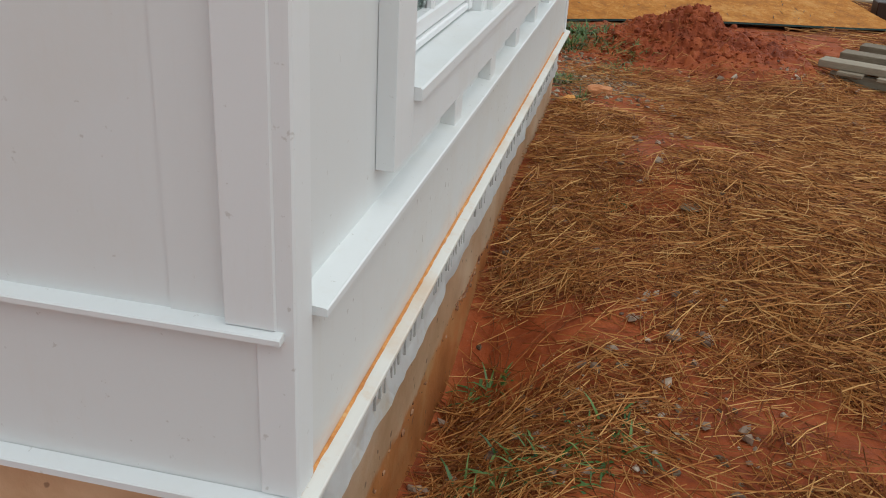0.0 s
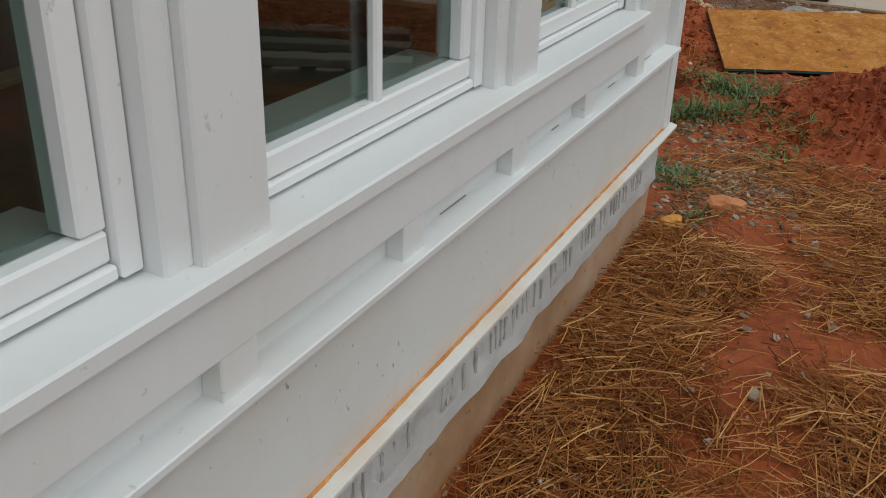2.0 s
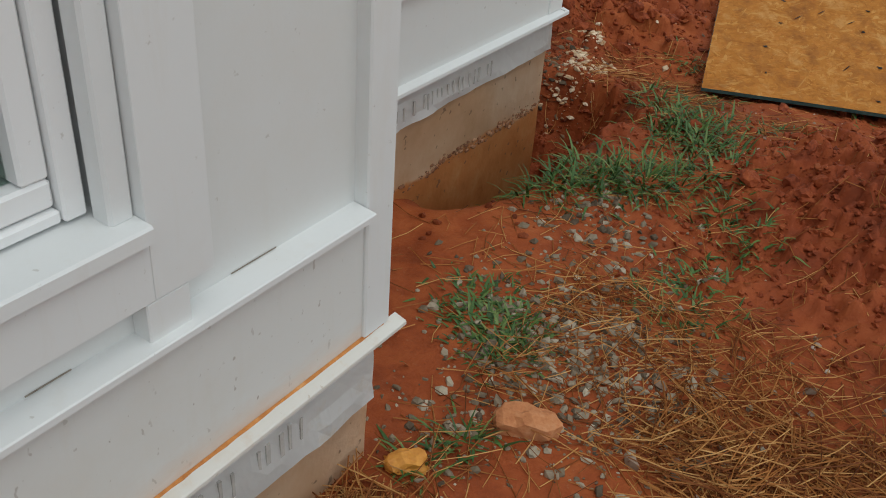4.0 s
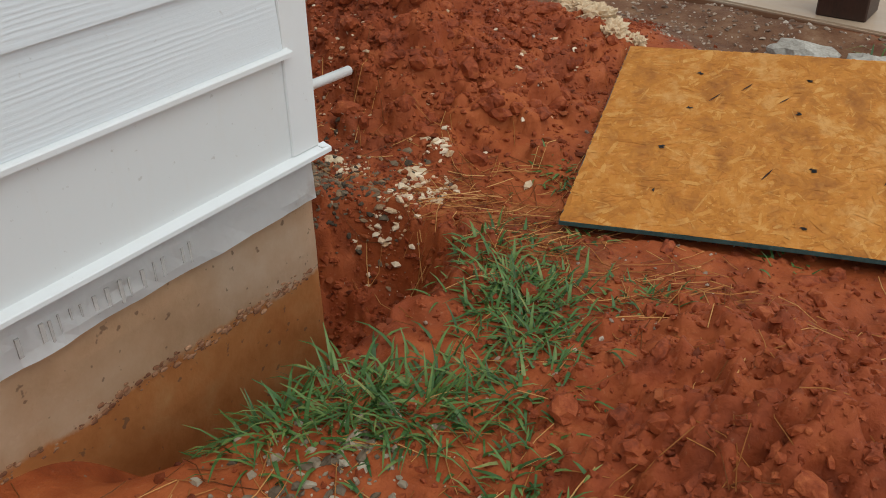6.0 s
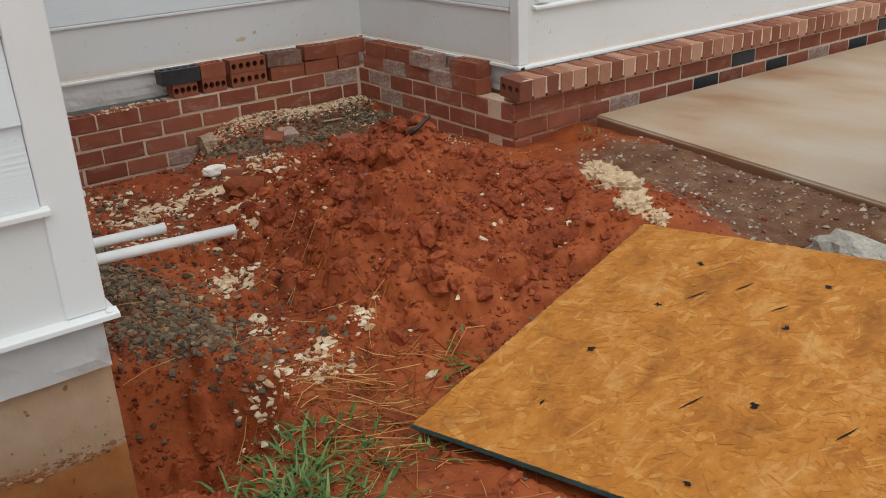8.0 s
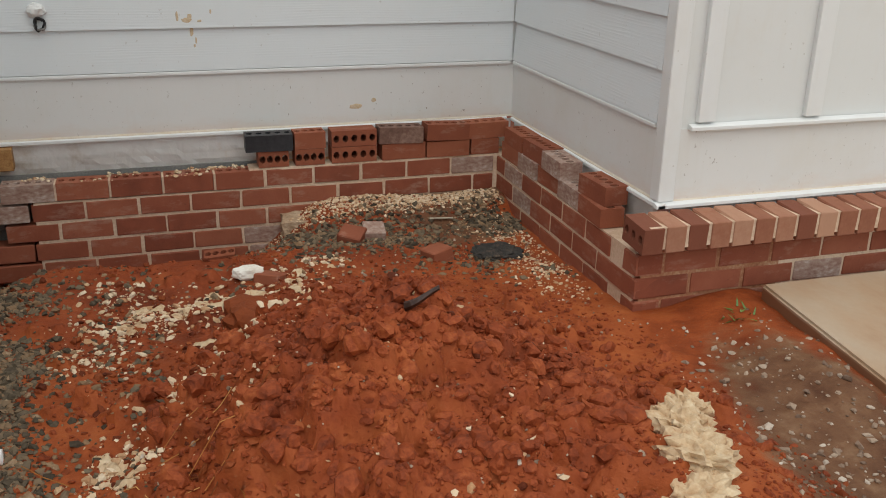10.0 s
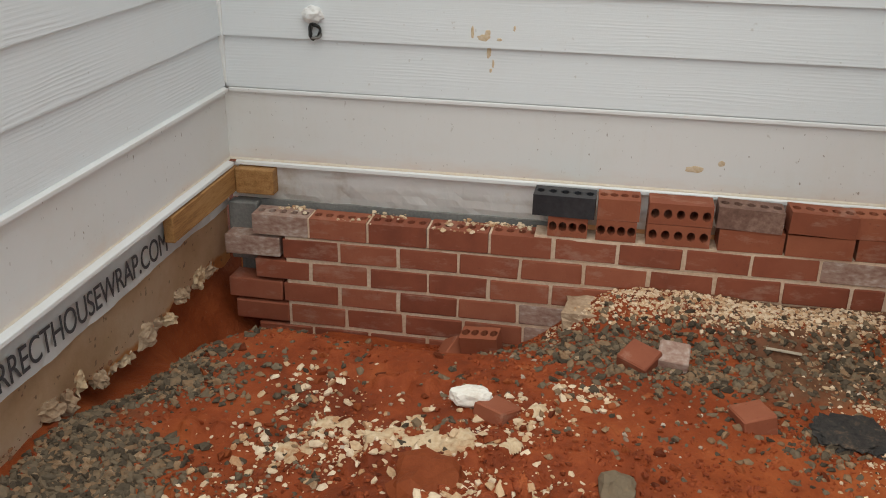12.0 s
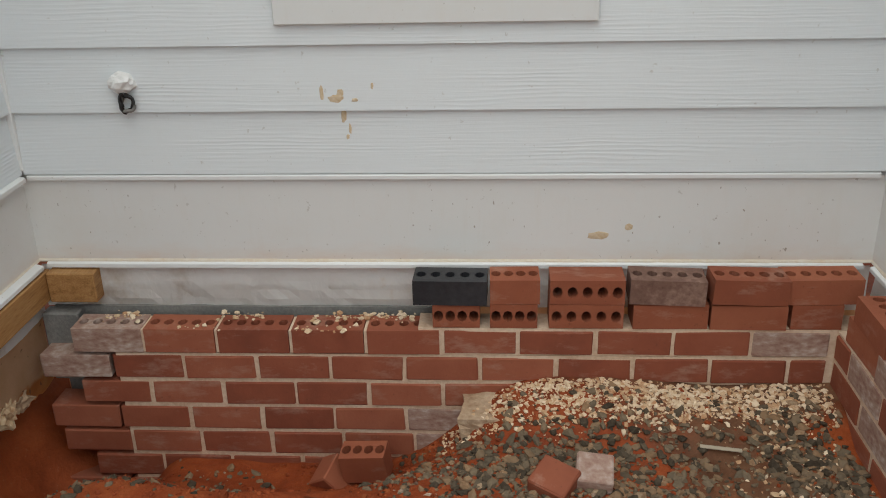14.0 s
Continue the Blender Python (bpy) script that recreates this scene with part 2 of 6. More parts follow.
def brick_material(name, warm):
    m, nodes, links, bsdf, coords = start_material(name, 0.8, 0, 0.35)
    rnd = nodes.new("ShaderNodeObjectInfo").outputs["Random"]
    shift = nodes.new("ShaderNodeVectorMath")
    shift.operation = "ADD"
    links.new(coords, shift.inputs[0])
    comb = nodes.new("ShaderNodeCombineXYZ")
    for i in range(3):
        links.new(math_node(nodes, links, "MULTIPLY", rnd, 31.0 + 7 * i), comb.inputs[i])
    links.new(comb.outputs[0], shift.inputs[1])
    vec = shift.outputs[0]
    big, small = noise_tex(nodes, links, vec, 9, 5), noise_tex(nodes, links, vec, 95, 4)
    fac = math_node(nodes, links, "ADD", math_node(nodes, links, "MULTIPLY", big, 0.55), math_node(nodes, links, "MULTIPLY_ADD", rnd, 0.32, 0.08))
    if warm:
        stops = [(0.15, (0.19, 0.052, 0.028)), (0.5, (0.28, 0.084, 0.042)), (0.85, (0.38, 0.13, 0.068))]
    else:
        stops = [(0.15, (0.15, 0.041, 0.023)), (0.45, (0.26, 0.074, 0.039)), (0.7, (0.33, 0.108, 0.059)), (0.9, (0.42, 0.165, 0.093))]
    col = ramp_between(nodes, links, fac, stops)
    smear = ramp_between(nodes, links, noise_tex(nodes, links, scaled(nodes, links, vec, (1, 1, 2.5)), 7, 6, 0.7),
                         [(0.54, (0, 0, 0)), (0.74, (1, 1, 1))])
    col = mix_col(nodes, links, math_node(nodes, links, "MULTIPLY", smear, 0.42), col, (0.50, 0.36, 0.28))
    fleck = ramp_between(nodes, links, small, [(0.64, (0, 0, 0)), (0.72, (1, 1, 1))])
    col = mix_col(nodes, links, math_node(nodes, links, "MULTIPLY", fleck, 0.35), col, (0.10, 0.035, 0.022))
    links.new(col, bsdf.inputs["Base Color"])
    add_bump(nodes, links, bsdf, small, 0.5, 0.002)
    return m


brick_mat = brick_material("laid_red_brick", False)
brick_new = brick_material("new_orange_red_brick", True)
dusty_brick = rough_stuff("dusty_tan_red_brick", [(0.2, (0.20, 0.065, 0.036)), (0.5, (0.31, 0.125, 0.072)), (0.8, (0.44, 0.24, 0.155))], 9, 80, 0.85, 0.5, 0.002, "object")
brown_brick = rough_stuff("dull_brown_brick", [(0.3, (0.11, 0.055, 0.040)), (0.5, (0.19, 0.105, 0.078)), (0.7, (0.34, 0.22, 0.17))], 12, 80, 0.85, 0.5, 0.002)
brick_smear = rough_stuff("mortar_smeared_brick", [(0.25, (0.19, 0.07, 0.05)), (0.5, (0.36, 0.24, 0.19)), (0.75, (0.60, 0.52, 0.46))],
                          14, 60, 0.85, 0.5, 0.002, stretch=(1, 1, 2))


def foundation_material():
    m, nodes, links, bsdf, coords = start_material("clay_stained_concrete", 0.8, 0, 0.35)
    big, small = noise_tex(nodes, links, coords, 3.5, 6), noise_tex(nodes, links, coords, 60, 4)
    tan = ramp_between(nodes, links, big, [(0.3, (0.56, 0.33, 0.18)), (0.5, (0.69, 0.45, 0.27)), (0.7, (0.78, 0.58, 0.40))])
    clay = ramp_between(nodes, links, noise_tex(nodes, links, coords, 5, 6), [(0.3, (0.50, 0.17, 0.045)), (0.5, (0.64, 0.26, 0.080)), (0.7, (0.70, 0.38, 0.16))])
    sep = nodes.new("ShaderNodeSeparateXYZ")
    links.new(coords, sep.inputs[0])
    edge = math_node(nodes, links, "ADD", sep.outputs[2], math_node(nodes, links, "MULTIPLY_ADD", big, 0.10, -0.05))
    edge = math_node(nodes, links, "ADD", edge, math_node(nodes, links, "MULTIPLY_ADD", small, 0.02, -0.01))
    mask = nodes.new("ShaderNodeMapRange")
    mask.inputs["From Min"].default_value, mask.inputs["From Max"].default_value = 0.07, 0.055
    links.new(edge, mask.inputs["Value"])
    col = mix_col(nodes, links, mask.outputs["Result"], tan, clay)
    pits = ramp_between(nodes, links, noise_tex(nodes, links, coords, 38, 2, 0.5), [(0.68, (0, 0, 0)), (0.72, (1, 1, 1))])
    col = mix_col(nodes, links, math_node(nodes, links, "MULTIPLY", pits, 0.7), col, (0.22, 0.12, 0.07))
    links.new(col, bsdf.inputs["Base Color"])
    add_bump(nodes, links, bsdf, small, 0.5, 0.004)
    add_bump(nodes, links, bsdf, big, 0.3, 0.01)
    return m


foundation_mat = foundation_material()


def wrap_material():
    m, nodes, links, bsdf, coords = start_material("dirty_white_housewrap", 0.5, 0, 0.45)
    big = noise_tex(nodes, links, coords, 3.0, 6, 0.7)
    folds = noise_tex(nodes, links, scaled(nodes, links, coords, (4, 4, 3)), 2.2, 3, 0.5, 1.2)
    col = ramp_between(nodes, links, big, [(0.28, (0.66, 0.60, 0.53)), (0.40, (0.84, 0.83, 0.81)), (0.60, (0.89, 0.89, 0.88)), (0.78, (0.72, 0.61, 0.46))])
    links.new(col, bsdf.inputs["Base Color"])
    add_bump(nodes, links, bsdf, folds, 0.6, 0.008)
    add_bump(nodes, links, bsdf, noise_tex(nodes, links, coords, 70), 0.2, 0.001)
    return m


wrap_mat = wrap_material()
ink = plain("faded_black_print", (0.05, 0.05, 0.055), 0.6)


def slab_material():
    m, nodes, links, bsdf, coords = start_material("damp_stained_patio_concrete", 0.5, 0, 0.5)
    big = noise_tex(nodes, links, scaled(nodes, links, coords, (1, 2.2, 1)), 1.3, 6, 0.6)
    small = noise_tex(nodes, links, coords, 45, 4)
    col = ramp_between(nodes, links, big, [(0.30, (0.35, 0.19, 0.10)), (0.44, (0.45, 0.31, 0.20)), (0.66, (0.50, 0.42, 0.32))])
    col = mix_col(nodes, links, math_node(nodes, links, "MULTIPLY", small, 0.3), col, (0.30, 0.2, 0.13))
    sep = nodes.new("ShaderNodeSeparateXYZ")
    links.new(coords, sep.inputs[0])
    mud = nodes.new("ShaderNodeMapRange")
    mud.inputs["From Min"].default_value, mud.inputs["From Max"].default_value = 0.142, 0.132
    links.new(math_node(nodes, links, "MULTIPLY_ADD", big, 0.02, math_node(nodes, links, "ADD", sep.outputs[2], -0.010)), mud.inputs["Value"])
    col = mix_col(nodes, links, mud.outputs["Result"], col, (0.22, 0.105, 0.055))
    links.new(col, bsdf.inputs["Base Color"])
    rr = nodes.new("ShaderNodeMapRange")
    rr.inputs["To Min"].default_value, rr.inputs["To Max"].default_value = 0.22, 0.65
    links.new(big, rr.inputs["Value"])
    links.new(rr.outputs["Result"], bsdf.inputs["Roughness"])
    add_bump(nodes, links, bsdf, small, 0.2, 0.002)
    return m


slab_mat = slab_material()


def ground_material():
    """Red clay, with sand and straw litter where the mesh's zone layer says so."""
    m, nodes, links, bsdf, coords = start_material("red_clay_ground", 0.75, 0, 0.2)
    big, mid, small = (noise_tex(nodes, links, coords, s, 6, 0.65) for s in (1.6, 9, 70))
    f = math_node(nodes, links, "ADD", math_node(nodes, links, "MULTIPLY", big, 0.5), math_node(nodes, links, "MULTIPLY", mid, 0.5))
    clay = ramp_between(nodes, links, f, [(0.33, (0.145, 0.027, 0.008)), (0.5, (0.305, 0.067, 0.018)), (0.68, (0.45, 0.125, 0.037))])
    litter = ramp_between(nodes, links, mid, [(0.3, (0.09, 0.020, 0.006)), (0.52, (0.25, 0.068, 0.019)), (0.72, (0.42, 0.15, 0.046))])
    sand = ramp_between(nodes, links, mid, [(0.3, (0.095, 0.037, 0.018)), (0.55, (0.175, 0.084, 0.043)), (0.75, (0.27, 0.16, 0.092))])
    zone = nodes.new("ShaderNodeVertexColor")
    zone.layer_name = "zone"
    sep = nodes.new("ShaderNodeSeparateColor")
    links.new(zone.outputs["Color"], sep.inputs[0])

    def soft(channel):
        v = math_node(nodes, links, "ADD", sep.outputs[channel], math_node(nodes, links, "MULTIPLY_ADD", mid, 0.9, -0.45))
        r = nodes.new("ShaderNodeMapRange")
        r.inputs["From Min"].default_value, r.inputs["From Max"].default_value = 0.35, 0.65
        links.new(v, r.inputs["Value"])
        return r.outputs["Result"]

    col = mix_col(nodes, links, soft(1), clay, sand)
    col = mix_col(nodes, links, soft(0), col, litter)
    spoil = ramp_between(nodes, links, f, [(0.33, (0.115, 0.021, 0.007)), (0.5, (0.26, 0.052, 0.015)), (0.68, (0.41, 0.108, 0.033))])
    col = mix_col(nodes, links, soft(2), col, spoil)
    grit = ramp_between(nodes, links, small, [(0.62, (0, 0, 0)), (0.72, (1, 1, 1))])
    col = mix_col(nodes, links, math_node(nodes, links, "MULTIPLY", grit, 0.3), col, (0.42, 0.24, 0.14))
    links.new(col, bsdf.inputs["Base Color"])
    rr = nodes.new("ShaderNodeMapRange")
    rr.inputs["To Min"].default_value, rr.inputs["To Max"].default_value = 0.45, 0.85
    links.new(big, rr.inputs["Value"])
    links.new(rr.outputs["Result"], bsdf.inputs["Roughness"])
    add_bump(nodes, links, bsdf, small, 0.7, 0.006)
    add_bump(nodes, links, bsdf, mid, 0.5, 0.02)
    return m


ground_mat = ground_material()


def glass_material():
    m, nodes, links, bsdf, coords = start_material("window_glass", 0.0, 0, 0.5)
    bsdf.inputs["Base Color"].default_value = (0.62, 0.74, 0.68, 1)
    bsdf.inputs["Transmission Weight"].default_value = 1.0
    bsdf.inputs["IOR"].default_value = 1.45
    return m


glass_mat = glass_material()

# ---------- building helpers ----------


def part(name, bm, material, parent=None, label=""):
    """Links a bmesh (or a ready mesh) as one mesh object, under a thing or a part."""
    if isinstance(bm, bmesh.types.BMesh):
        me = bpy.data.meshes.new(name)
        bmesh.ops.recalc_face_normals(bm, faces=bm.faces)
        bm.to_mesh(me)
        bm.free()
    else:
        me = bm
    if material and not me.materials:
        me.materials.append(material)
    ob = new(name, me)
    if parent:
        ob.parent = parent
    if label:
        tagged(ob, label)
    return ob


def box(x0, x1, y0, y1, z0, z1, bevel=0.0, bm=None):
    bm = bm or bmesh.new()
    got = bmesh.ops.create_cube(bm, size=1, matrix=Matrix.Translation(((x0 + x1) / 2, (y0 + y1) / 2, (z0 + z1) / 2))
                                @ Matrix.Diagonal((abs(x1 - x0), abs(y1 - y0), abs(z1 - z0), 1)))
    if bevel:
        edges = list({e for v in got["verts"] for e in v.link_edges})
        bmesh.ops.bevel(bm, geom=edges, offset=bevel, segments=1, affect="EDGES")
    return bm


def strip(profile, axis, a, b, bm=None):
    """A profile of (out, z) pairs swept along an axis: 'y' sweeps along y with out in x, '-y' faces -x, 'x' along x facing +y, '-x' facing -y."""
    bm = bm or bmesh.new()
    rings = []
    for s in (a, b):
        ring = []
        for o, z in profile:
            ring.append(bm.verts.new({"y": (o, s, z), "x": (s, o, z)}[axis]))
        rings.append(ring)
    n = len(profile)
    for i in range(n):
        bm.faces.new((rings[0][i], rings[0][(i + 1) % n], rings[1][(i + 1) % n], rings[1][i]))
    bm.faces.new(rings[0])
    bm.faces.new(rings[1][::-1])
    return bm


def empty(name, at=(0, 0, 0)):
    ob = new(name)
    ob.location = at
    return ob


Z1, Z2, TOP = 0.40, 0.655, 2.65
LAP = 0.168


def ledge_profile(face, out, z, thick=0.016):
    """A drip ledge whose top slopes outwards; out is +1 or -1."""
    return [(face, z - thick), (face + out * 0.025, z - thick), (face + out * 0.025, z - 0.006), (face + out * 0.023, z - 0.004), (face, z + 0.002)]


def lap_siding(parent, axis, face, out, a, b, z0, z1):
    """Grained lap boards, each its own piece, the lower edge proud."""
    z = z0
    while z < z1:
        top = min(z + LAP, z1)
        prof = [(face, z - 0.012), (face + out * 0.0175, z - 0.012), (face + out * 0.0045, top), (face, top)]
        part("siding_board", strip(prof, axis, a, b), paint_siding, parent)
        z += LAP


def fold_wrap(axis, face, out, a, b, z0, z1, seed, sag=0.005):
    """A loose strip of housewrap with shallow folds and an uneven lower edge."""
    rnd = random.Random(seed)
    n, bm = max(8, int(abs(b - a) / 0.03)), bmesh.new()
    rows = []
    for i in range(n + 1):
        s = a + (b - a) * i / n
        col = []
        for j in range(6):
            f = j / 5
            o = face + out * (0.004 + 0.010 * f * (0.5 + noise.noise((s * 9, j * 0.7, seed))) + 0.004 * f * rnd.random())
            z = z1 + (z0 - z1) * f + (f ** 3) * sag * noise.noise((s * 6, 3.1, seed))
            col.append(bm.verts.new((o, s, z) if axis == "y" else (s, o, z)))
        rows.append(col)
    for i in range(n):
        for j in range(5):
            bm.faces.new((rows[i][j], rows[i + 1][j], rows[i + 1][j + 1], rows[i][j + 1]))
    got = bmesh.ops.solidify(bm, geom=bm.faces[:], thickness=0.0015)
    return bm

# ---------- the ground ----------


def axis_steps(lo, a, b, hi, step, far):
    """Even steps, finer between a and b, growing outside lo and hi."""
    fine = np.concatenate([np.arange(lo, a - step / 2, step), np.arange(a, b - step / 4, step * 0.55), np.arange(b, hi + step / 2, step)])
    grow = [0.1 * 1.35 ** k for k in range(40)]
    out = np.cumsum(grow)
    out = out[out < far]
    return np.concatenate([(lo - out)[::-1], fine, hi + out])


def bump2(X, Y, cx, cy, rx, ry, turn=0.0, power=1.0):
    c, s = math.cos(turn), math.sin(turn)
    u, v = ((X - cx) * c + (Y - cy) * s) / rx, (-(X - cx) * s + (Y - cy) * c) / ry
    return np.exp(-(u * u + v * v) ** power)


def lattice(X, Y, cell, seed):
    """Smooth value noise on a square lattice, -1 to 1."""
    r = np.random.RandomState(seed).rand(256, 256) * 2 - 1
    u, v = X / cell + 91.7, Y / cell + 47.3
    i, j = np.floor(u).astype(int), np.floor(v).astype(int)
    fu, fv = u - i, v - j
    fu, fv = fu * fu * (3 - 2 * fu), fv * fv * (3 - 2 * fv)
    a, b = r[i % 256, j % 256], r[(i + 1) % 256, j % 256]
    c, d = r[i % 256, (j + 1) % 256], r[(i + 1) % 256, (j + 1) % 256]
    return (a * (1 - fu) + b * fu) * (1 - fv) + (c * (1 - fu) + d * fu) * fv


def mound_weight(X, Y):
    m1 = bump2(X, Y, -1.20, 6.37, 0.60, 0.54, 0.0, 1.6)
    m2 = bump2(X, Y, 0.72, 4.98, 0.62, 0.62, 0.3, 1.6)
    return np.clip(m1 + m2, 0, 1)


def ground_height(X, Y):
    z = np.full_like(X, 0.055)
    near = np.exp(-((X - 0.02) / 0.22) ** 2) * (X > -0.4)
    z -= 0.185 * near * np.clip((2.05 - Y) / 0.9, 0, 1)
    z += 0.09 * bump2(X, Y, 0.62, 2.5, 0.5, 0.7) - 0.045 * bump2(X, Y, 0.5, 1.35, 0.6, 0.7)
    # the two spoil heaps
    z += 0.27 * bump2(X, Y, -1.22, 6.28, 0.45, 0.42, 0.2, 1.1) + 0.03 * bump2(X, Y, -1.5, 6.2, 0.9, 0.7, 0.0, 1.5) - 0.055 * bump2(X, Y, -0.95, 5.72, 0.75, 0.28, 0.0, 1.5)
    z += 0.13 * bump2(X, Y, -0.75, 6.85, 0.38, 0.3)
    z += 0.17 * bump2(X, Y, 0.52, 5.08, 0.36, 0.40, 0.3, 1.5) + 0.10 * bump2(X, Y, 0.95, 4.6, 0.42, 0.6, 0.3, 1.5)
    # hole at the footing, trench along it
    z -= 0.24 * bump2(X, Y, -0.60, 5.02, 0.22, 0.24, 0.0, 2.0) + 0.37 * bump2(X, Y, -0.54, 4.74, 0.16, 0.36, 0.0, 1.8)
    z -= 0.30 * bump2(X, Y, -0.64, 5.20, 0.27, 0.24, 0.0, 3.0)
    # low corner and ledge of rubble by the brick wall
    z -= 0.23 * bump2(X, Y, -3.10, 5.72, 0.40, 0.56, 0.0, 2.5)
    z -= 0.035 * bump2(X, Y, -2.25, 5.75, 0.35, 0.35)
    z += 0.05 * bump2(X, Y, -3.05, 6.85, 0.24, 0.60, 0.0, 4.0)
    z -= 0.04 * bump2(X, Y, -2.4, 6.85, 0.4, 0.35)
    z += 0.03 * bump2(X, Y, -2.1, 5.08, 0.5, 0.09)
    z -= 0.21 * bump2(X, Y, -2.98, 5.18, 0.36, 0.20, 0.0, 2.0)
    z += 0.03 * bump2(X, Y, -0.6, 7.35, 1.0, 0.25)
    z -= 0.13 * bump2(X, Y, -2.62, 5.07, 0.50, 0.13, 0.0, 2.0)
    z += 0.05 * np.exp(-((Y - (7.60 - 0.128 * (X + 1.655))) / 0.16) ** 2) * (X > -1.75) * (X < 2.5)
    mw = mound_weight(X, Y)
    lump_ = np.abs(lattice(X, Y, 0.11, 1)) * 0.6 + np.abs(lattice(X, Y, 0.055, 2)) * 0.4
    z += mw * (0.075 * (0.38 - lump_) + 0.05 * lattice(X, Y, 0.28, 3))
    fade = np.clip(1.3 - np.hypot(X, Y - 3.5) / 14, 0.25, 1)
    z += fade * (0.018 * lattice(X, Y, 0.42, 4) + 0.008 * lattice(X, Y, 0.16, 5) + 0.0045 * lattice(X, Y, 0.06, 6))
    return z


GX, GY = axis_steps(-3.4, -2.1, 1.4, 2.6, 0.017, 420), axis_steps(-0.9, 4.4, 7.1, 7.9, 0.019, 420)
MX, MY = np.meshgrid(GX, GY, indexing="ij")
MZ = ground_height(MX, MY)
hole = bump2(MX, MY, -0.60, 5.05, 0.35, 0.35, 0.0, 2.0)
MZ += hole * (0.05 * lattice(MX, MY, 0.07, 8) + 0.03 * lattice(MX, MY, 0.035, 9))


def press_clods(Z, n, weight, x0, x1, y0, y1, small, large, seed):
    """Raises rounded, dented clods out of the height field."""
    r = np.random.RandomState(seed)
    done, Z0 = 0, Z.copy()
    while done < n:
        x, y = x0 + (x1 - x0) * r.rand(), y0 + (y1 - y0) * r.rand()
        if r.rand() > weight(np.array([x]), np.array([y]))[0]:
            continue
        rad = small + (large - small) * r.rand() ** 2.2
        i0, i1 = np.searchsorted(GX, (x - rad * 1.5, x + rad * 1.5))
        j0, j1 = np.searchsorted(GY, (y - rad * 1.5, y + rad * 1.5))
        X, Y = MX[i0:i1, j0:j1], MY[i0:i1, j0:j1]
        a, q = r.rand() * 3.14, 0.65 + 0.35 * r.rand()
        u, v = ((X - x) * math.cos(a) + (Y - y) * math.sin(a)) / rad, (-(X - x) * math.sin(a) + (Y - y) * math.cos(a)) / (rad * q)
        d = np.sqrt(u * u + v * v) + 0.35 * lattice(X, Y, rad * 0.7, seed + done % 7)
        base = Z0[np.clip(np.searchsorted(GX, x), 0, len(GX) - 1), np.clip(np.searchsorted(GY, y), 0, len(GY) - 1)]
        cap = base - 0.30 * rad + rad * 0.95 * np.sqrt(np.clip(1 - d ** 4, 0, 1)) + 0.25 * rad * (u * r.uniform(-1, 1) + v * r.uniform(-1, 1))
        Z[i0:i1, j0:j1] = np.where(d < 1, np.maximum(Z[i0:i1, j0:j1], cap), Z[i0:i1, j0:j1])
        done += 1


press_clods(MZ, 1150, lambda X, Y: (mound_weight(X, Y) ** 1.2) * (Y > 5.55), -2.0, 0.2, 5.4, 7.2, 0.014, 0.078, 81)
press_clods(MZ, 500, lambda X, Y: (mound_weight(X, Y) ** 1.2) * (Y < 5.75), 0.0, 1.5, 4.2, 5.8, 0.010, 0.034, 80)
near_heap = bump2(MX, MY, 0.72, 4.98, 0.75, 0.75, 0.3, 1.6)
for cell_, depth_, seed_ in ((0.10, 0.020, 101), (0.05, 0.016, 102), (0.027, 0.011, 103)):
    MZ += near_heap * depth_ * (0.4 - np.abs(lattice(MX + 0.3 * cell_ * lattice(MX, MY, cell_, seed_ + 9), MY, cell_, seed_)))
press_clods(MZ, 170, lambda X, Y: bump2(X, Y, -0.75, 5.2, 0.3, 0.22) + 0.4 * bump2(X, Y, -1.7, 6.0, 0.6, 0.4), -2.6, 0.1, 4.6, 6.8, 0.02, 0.05, 82)
MZ += mound_weight(MX, MY) * (0.014 * lattice(MX, MY, 0.05, 83) - 0.022 * np.abs(lattice(MX, MY, 0.043, 84)) - 0.012 * np.abs(lattice(MX, MY, 0.023, 85)))
for cell_, depth_, seed_ in ((0.16, 0.035, 87), (0.085, 0.022, 88), (0.05, 0.012, 89)):
    crack_ = np.clip(1 - 5.5 * np.abs(lattice(MX + 0.02 * lattice(MX, MY, 0.06, 90), MY, cell_, seed_)), 0, 1)
    MZ -= np.clip(mound_weight(MX, MY) + 0.6 * hole, 0, 1) * depth_ * crack_
wet = bump2(MX, MY, -1.2, 5.95, 1.1, 0.8, 0.0, 2.0)
MZ -= 0.008 * wet * np.abs(lattice(MX, MY, 0.06, 86))
# the sheet of board keeps the soil under it down
bu, bv = ((MX + 0.206) * 1.165 + (MY - 5.595) * 0.353) / 1.2173, (-(MX + 0.206) * 0.353 + (MY - 5.595) * 1.165) / 1.2173
under = (bu > -0.02) & (bu < 2.46) & (bv > -0.015) & (bv < 1.23)
MZ = np.where(under, np.minimum(MZ, 0.062 - 0.035 + bv * 0.078 + bu * 0.016), MZ)
nx, ny = len(GX), len(GY)
verts = np.stack([MX, MY, MZ], -1).reshape(-1, 3)
ii, jj = np.meshgrid(np.arange(nx - 1), np.arange(ny - 1), indexing="ij")
corner = (ii * ny + jj).reshape(-1)
quads = np.stack([corner, corner + ny, corner + ny + 1, corner + 1], -1)


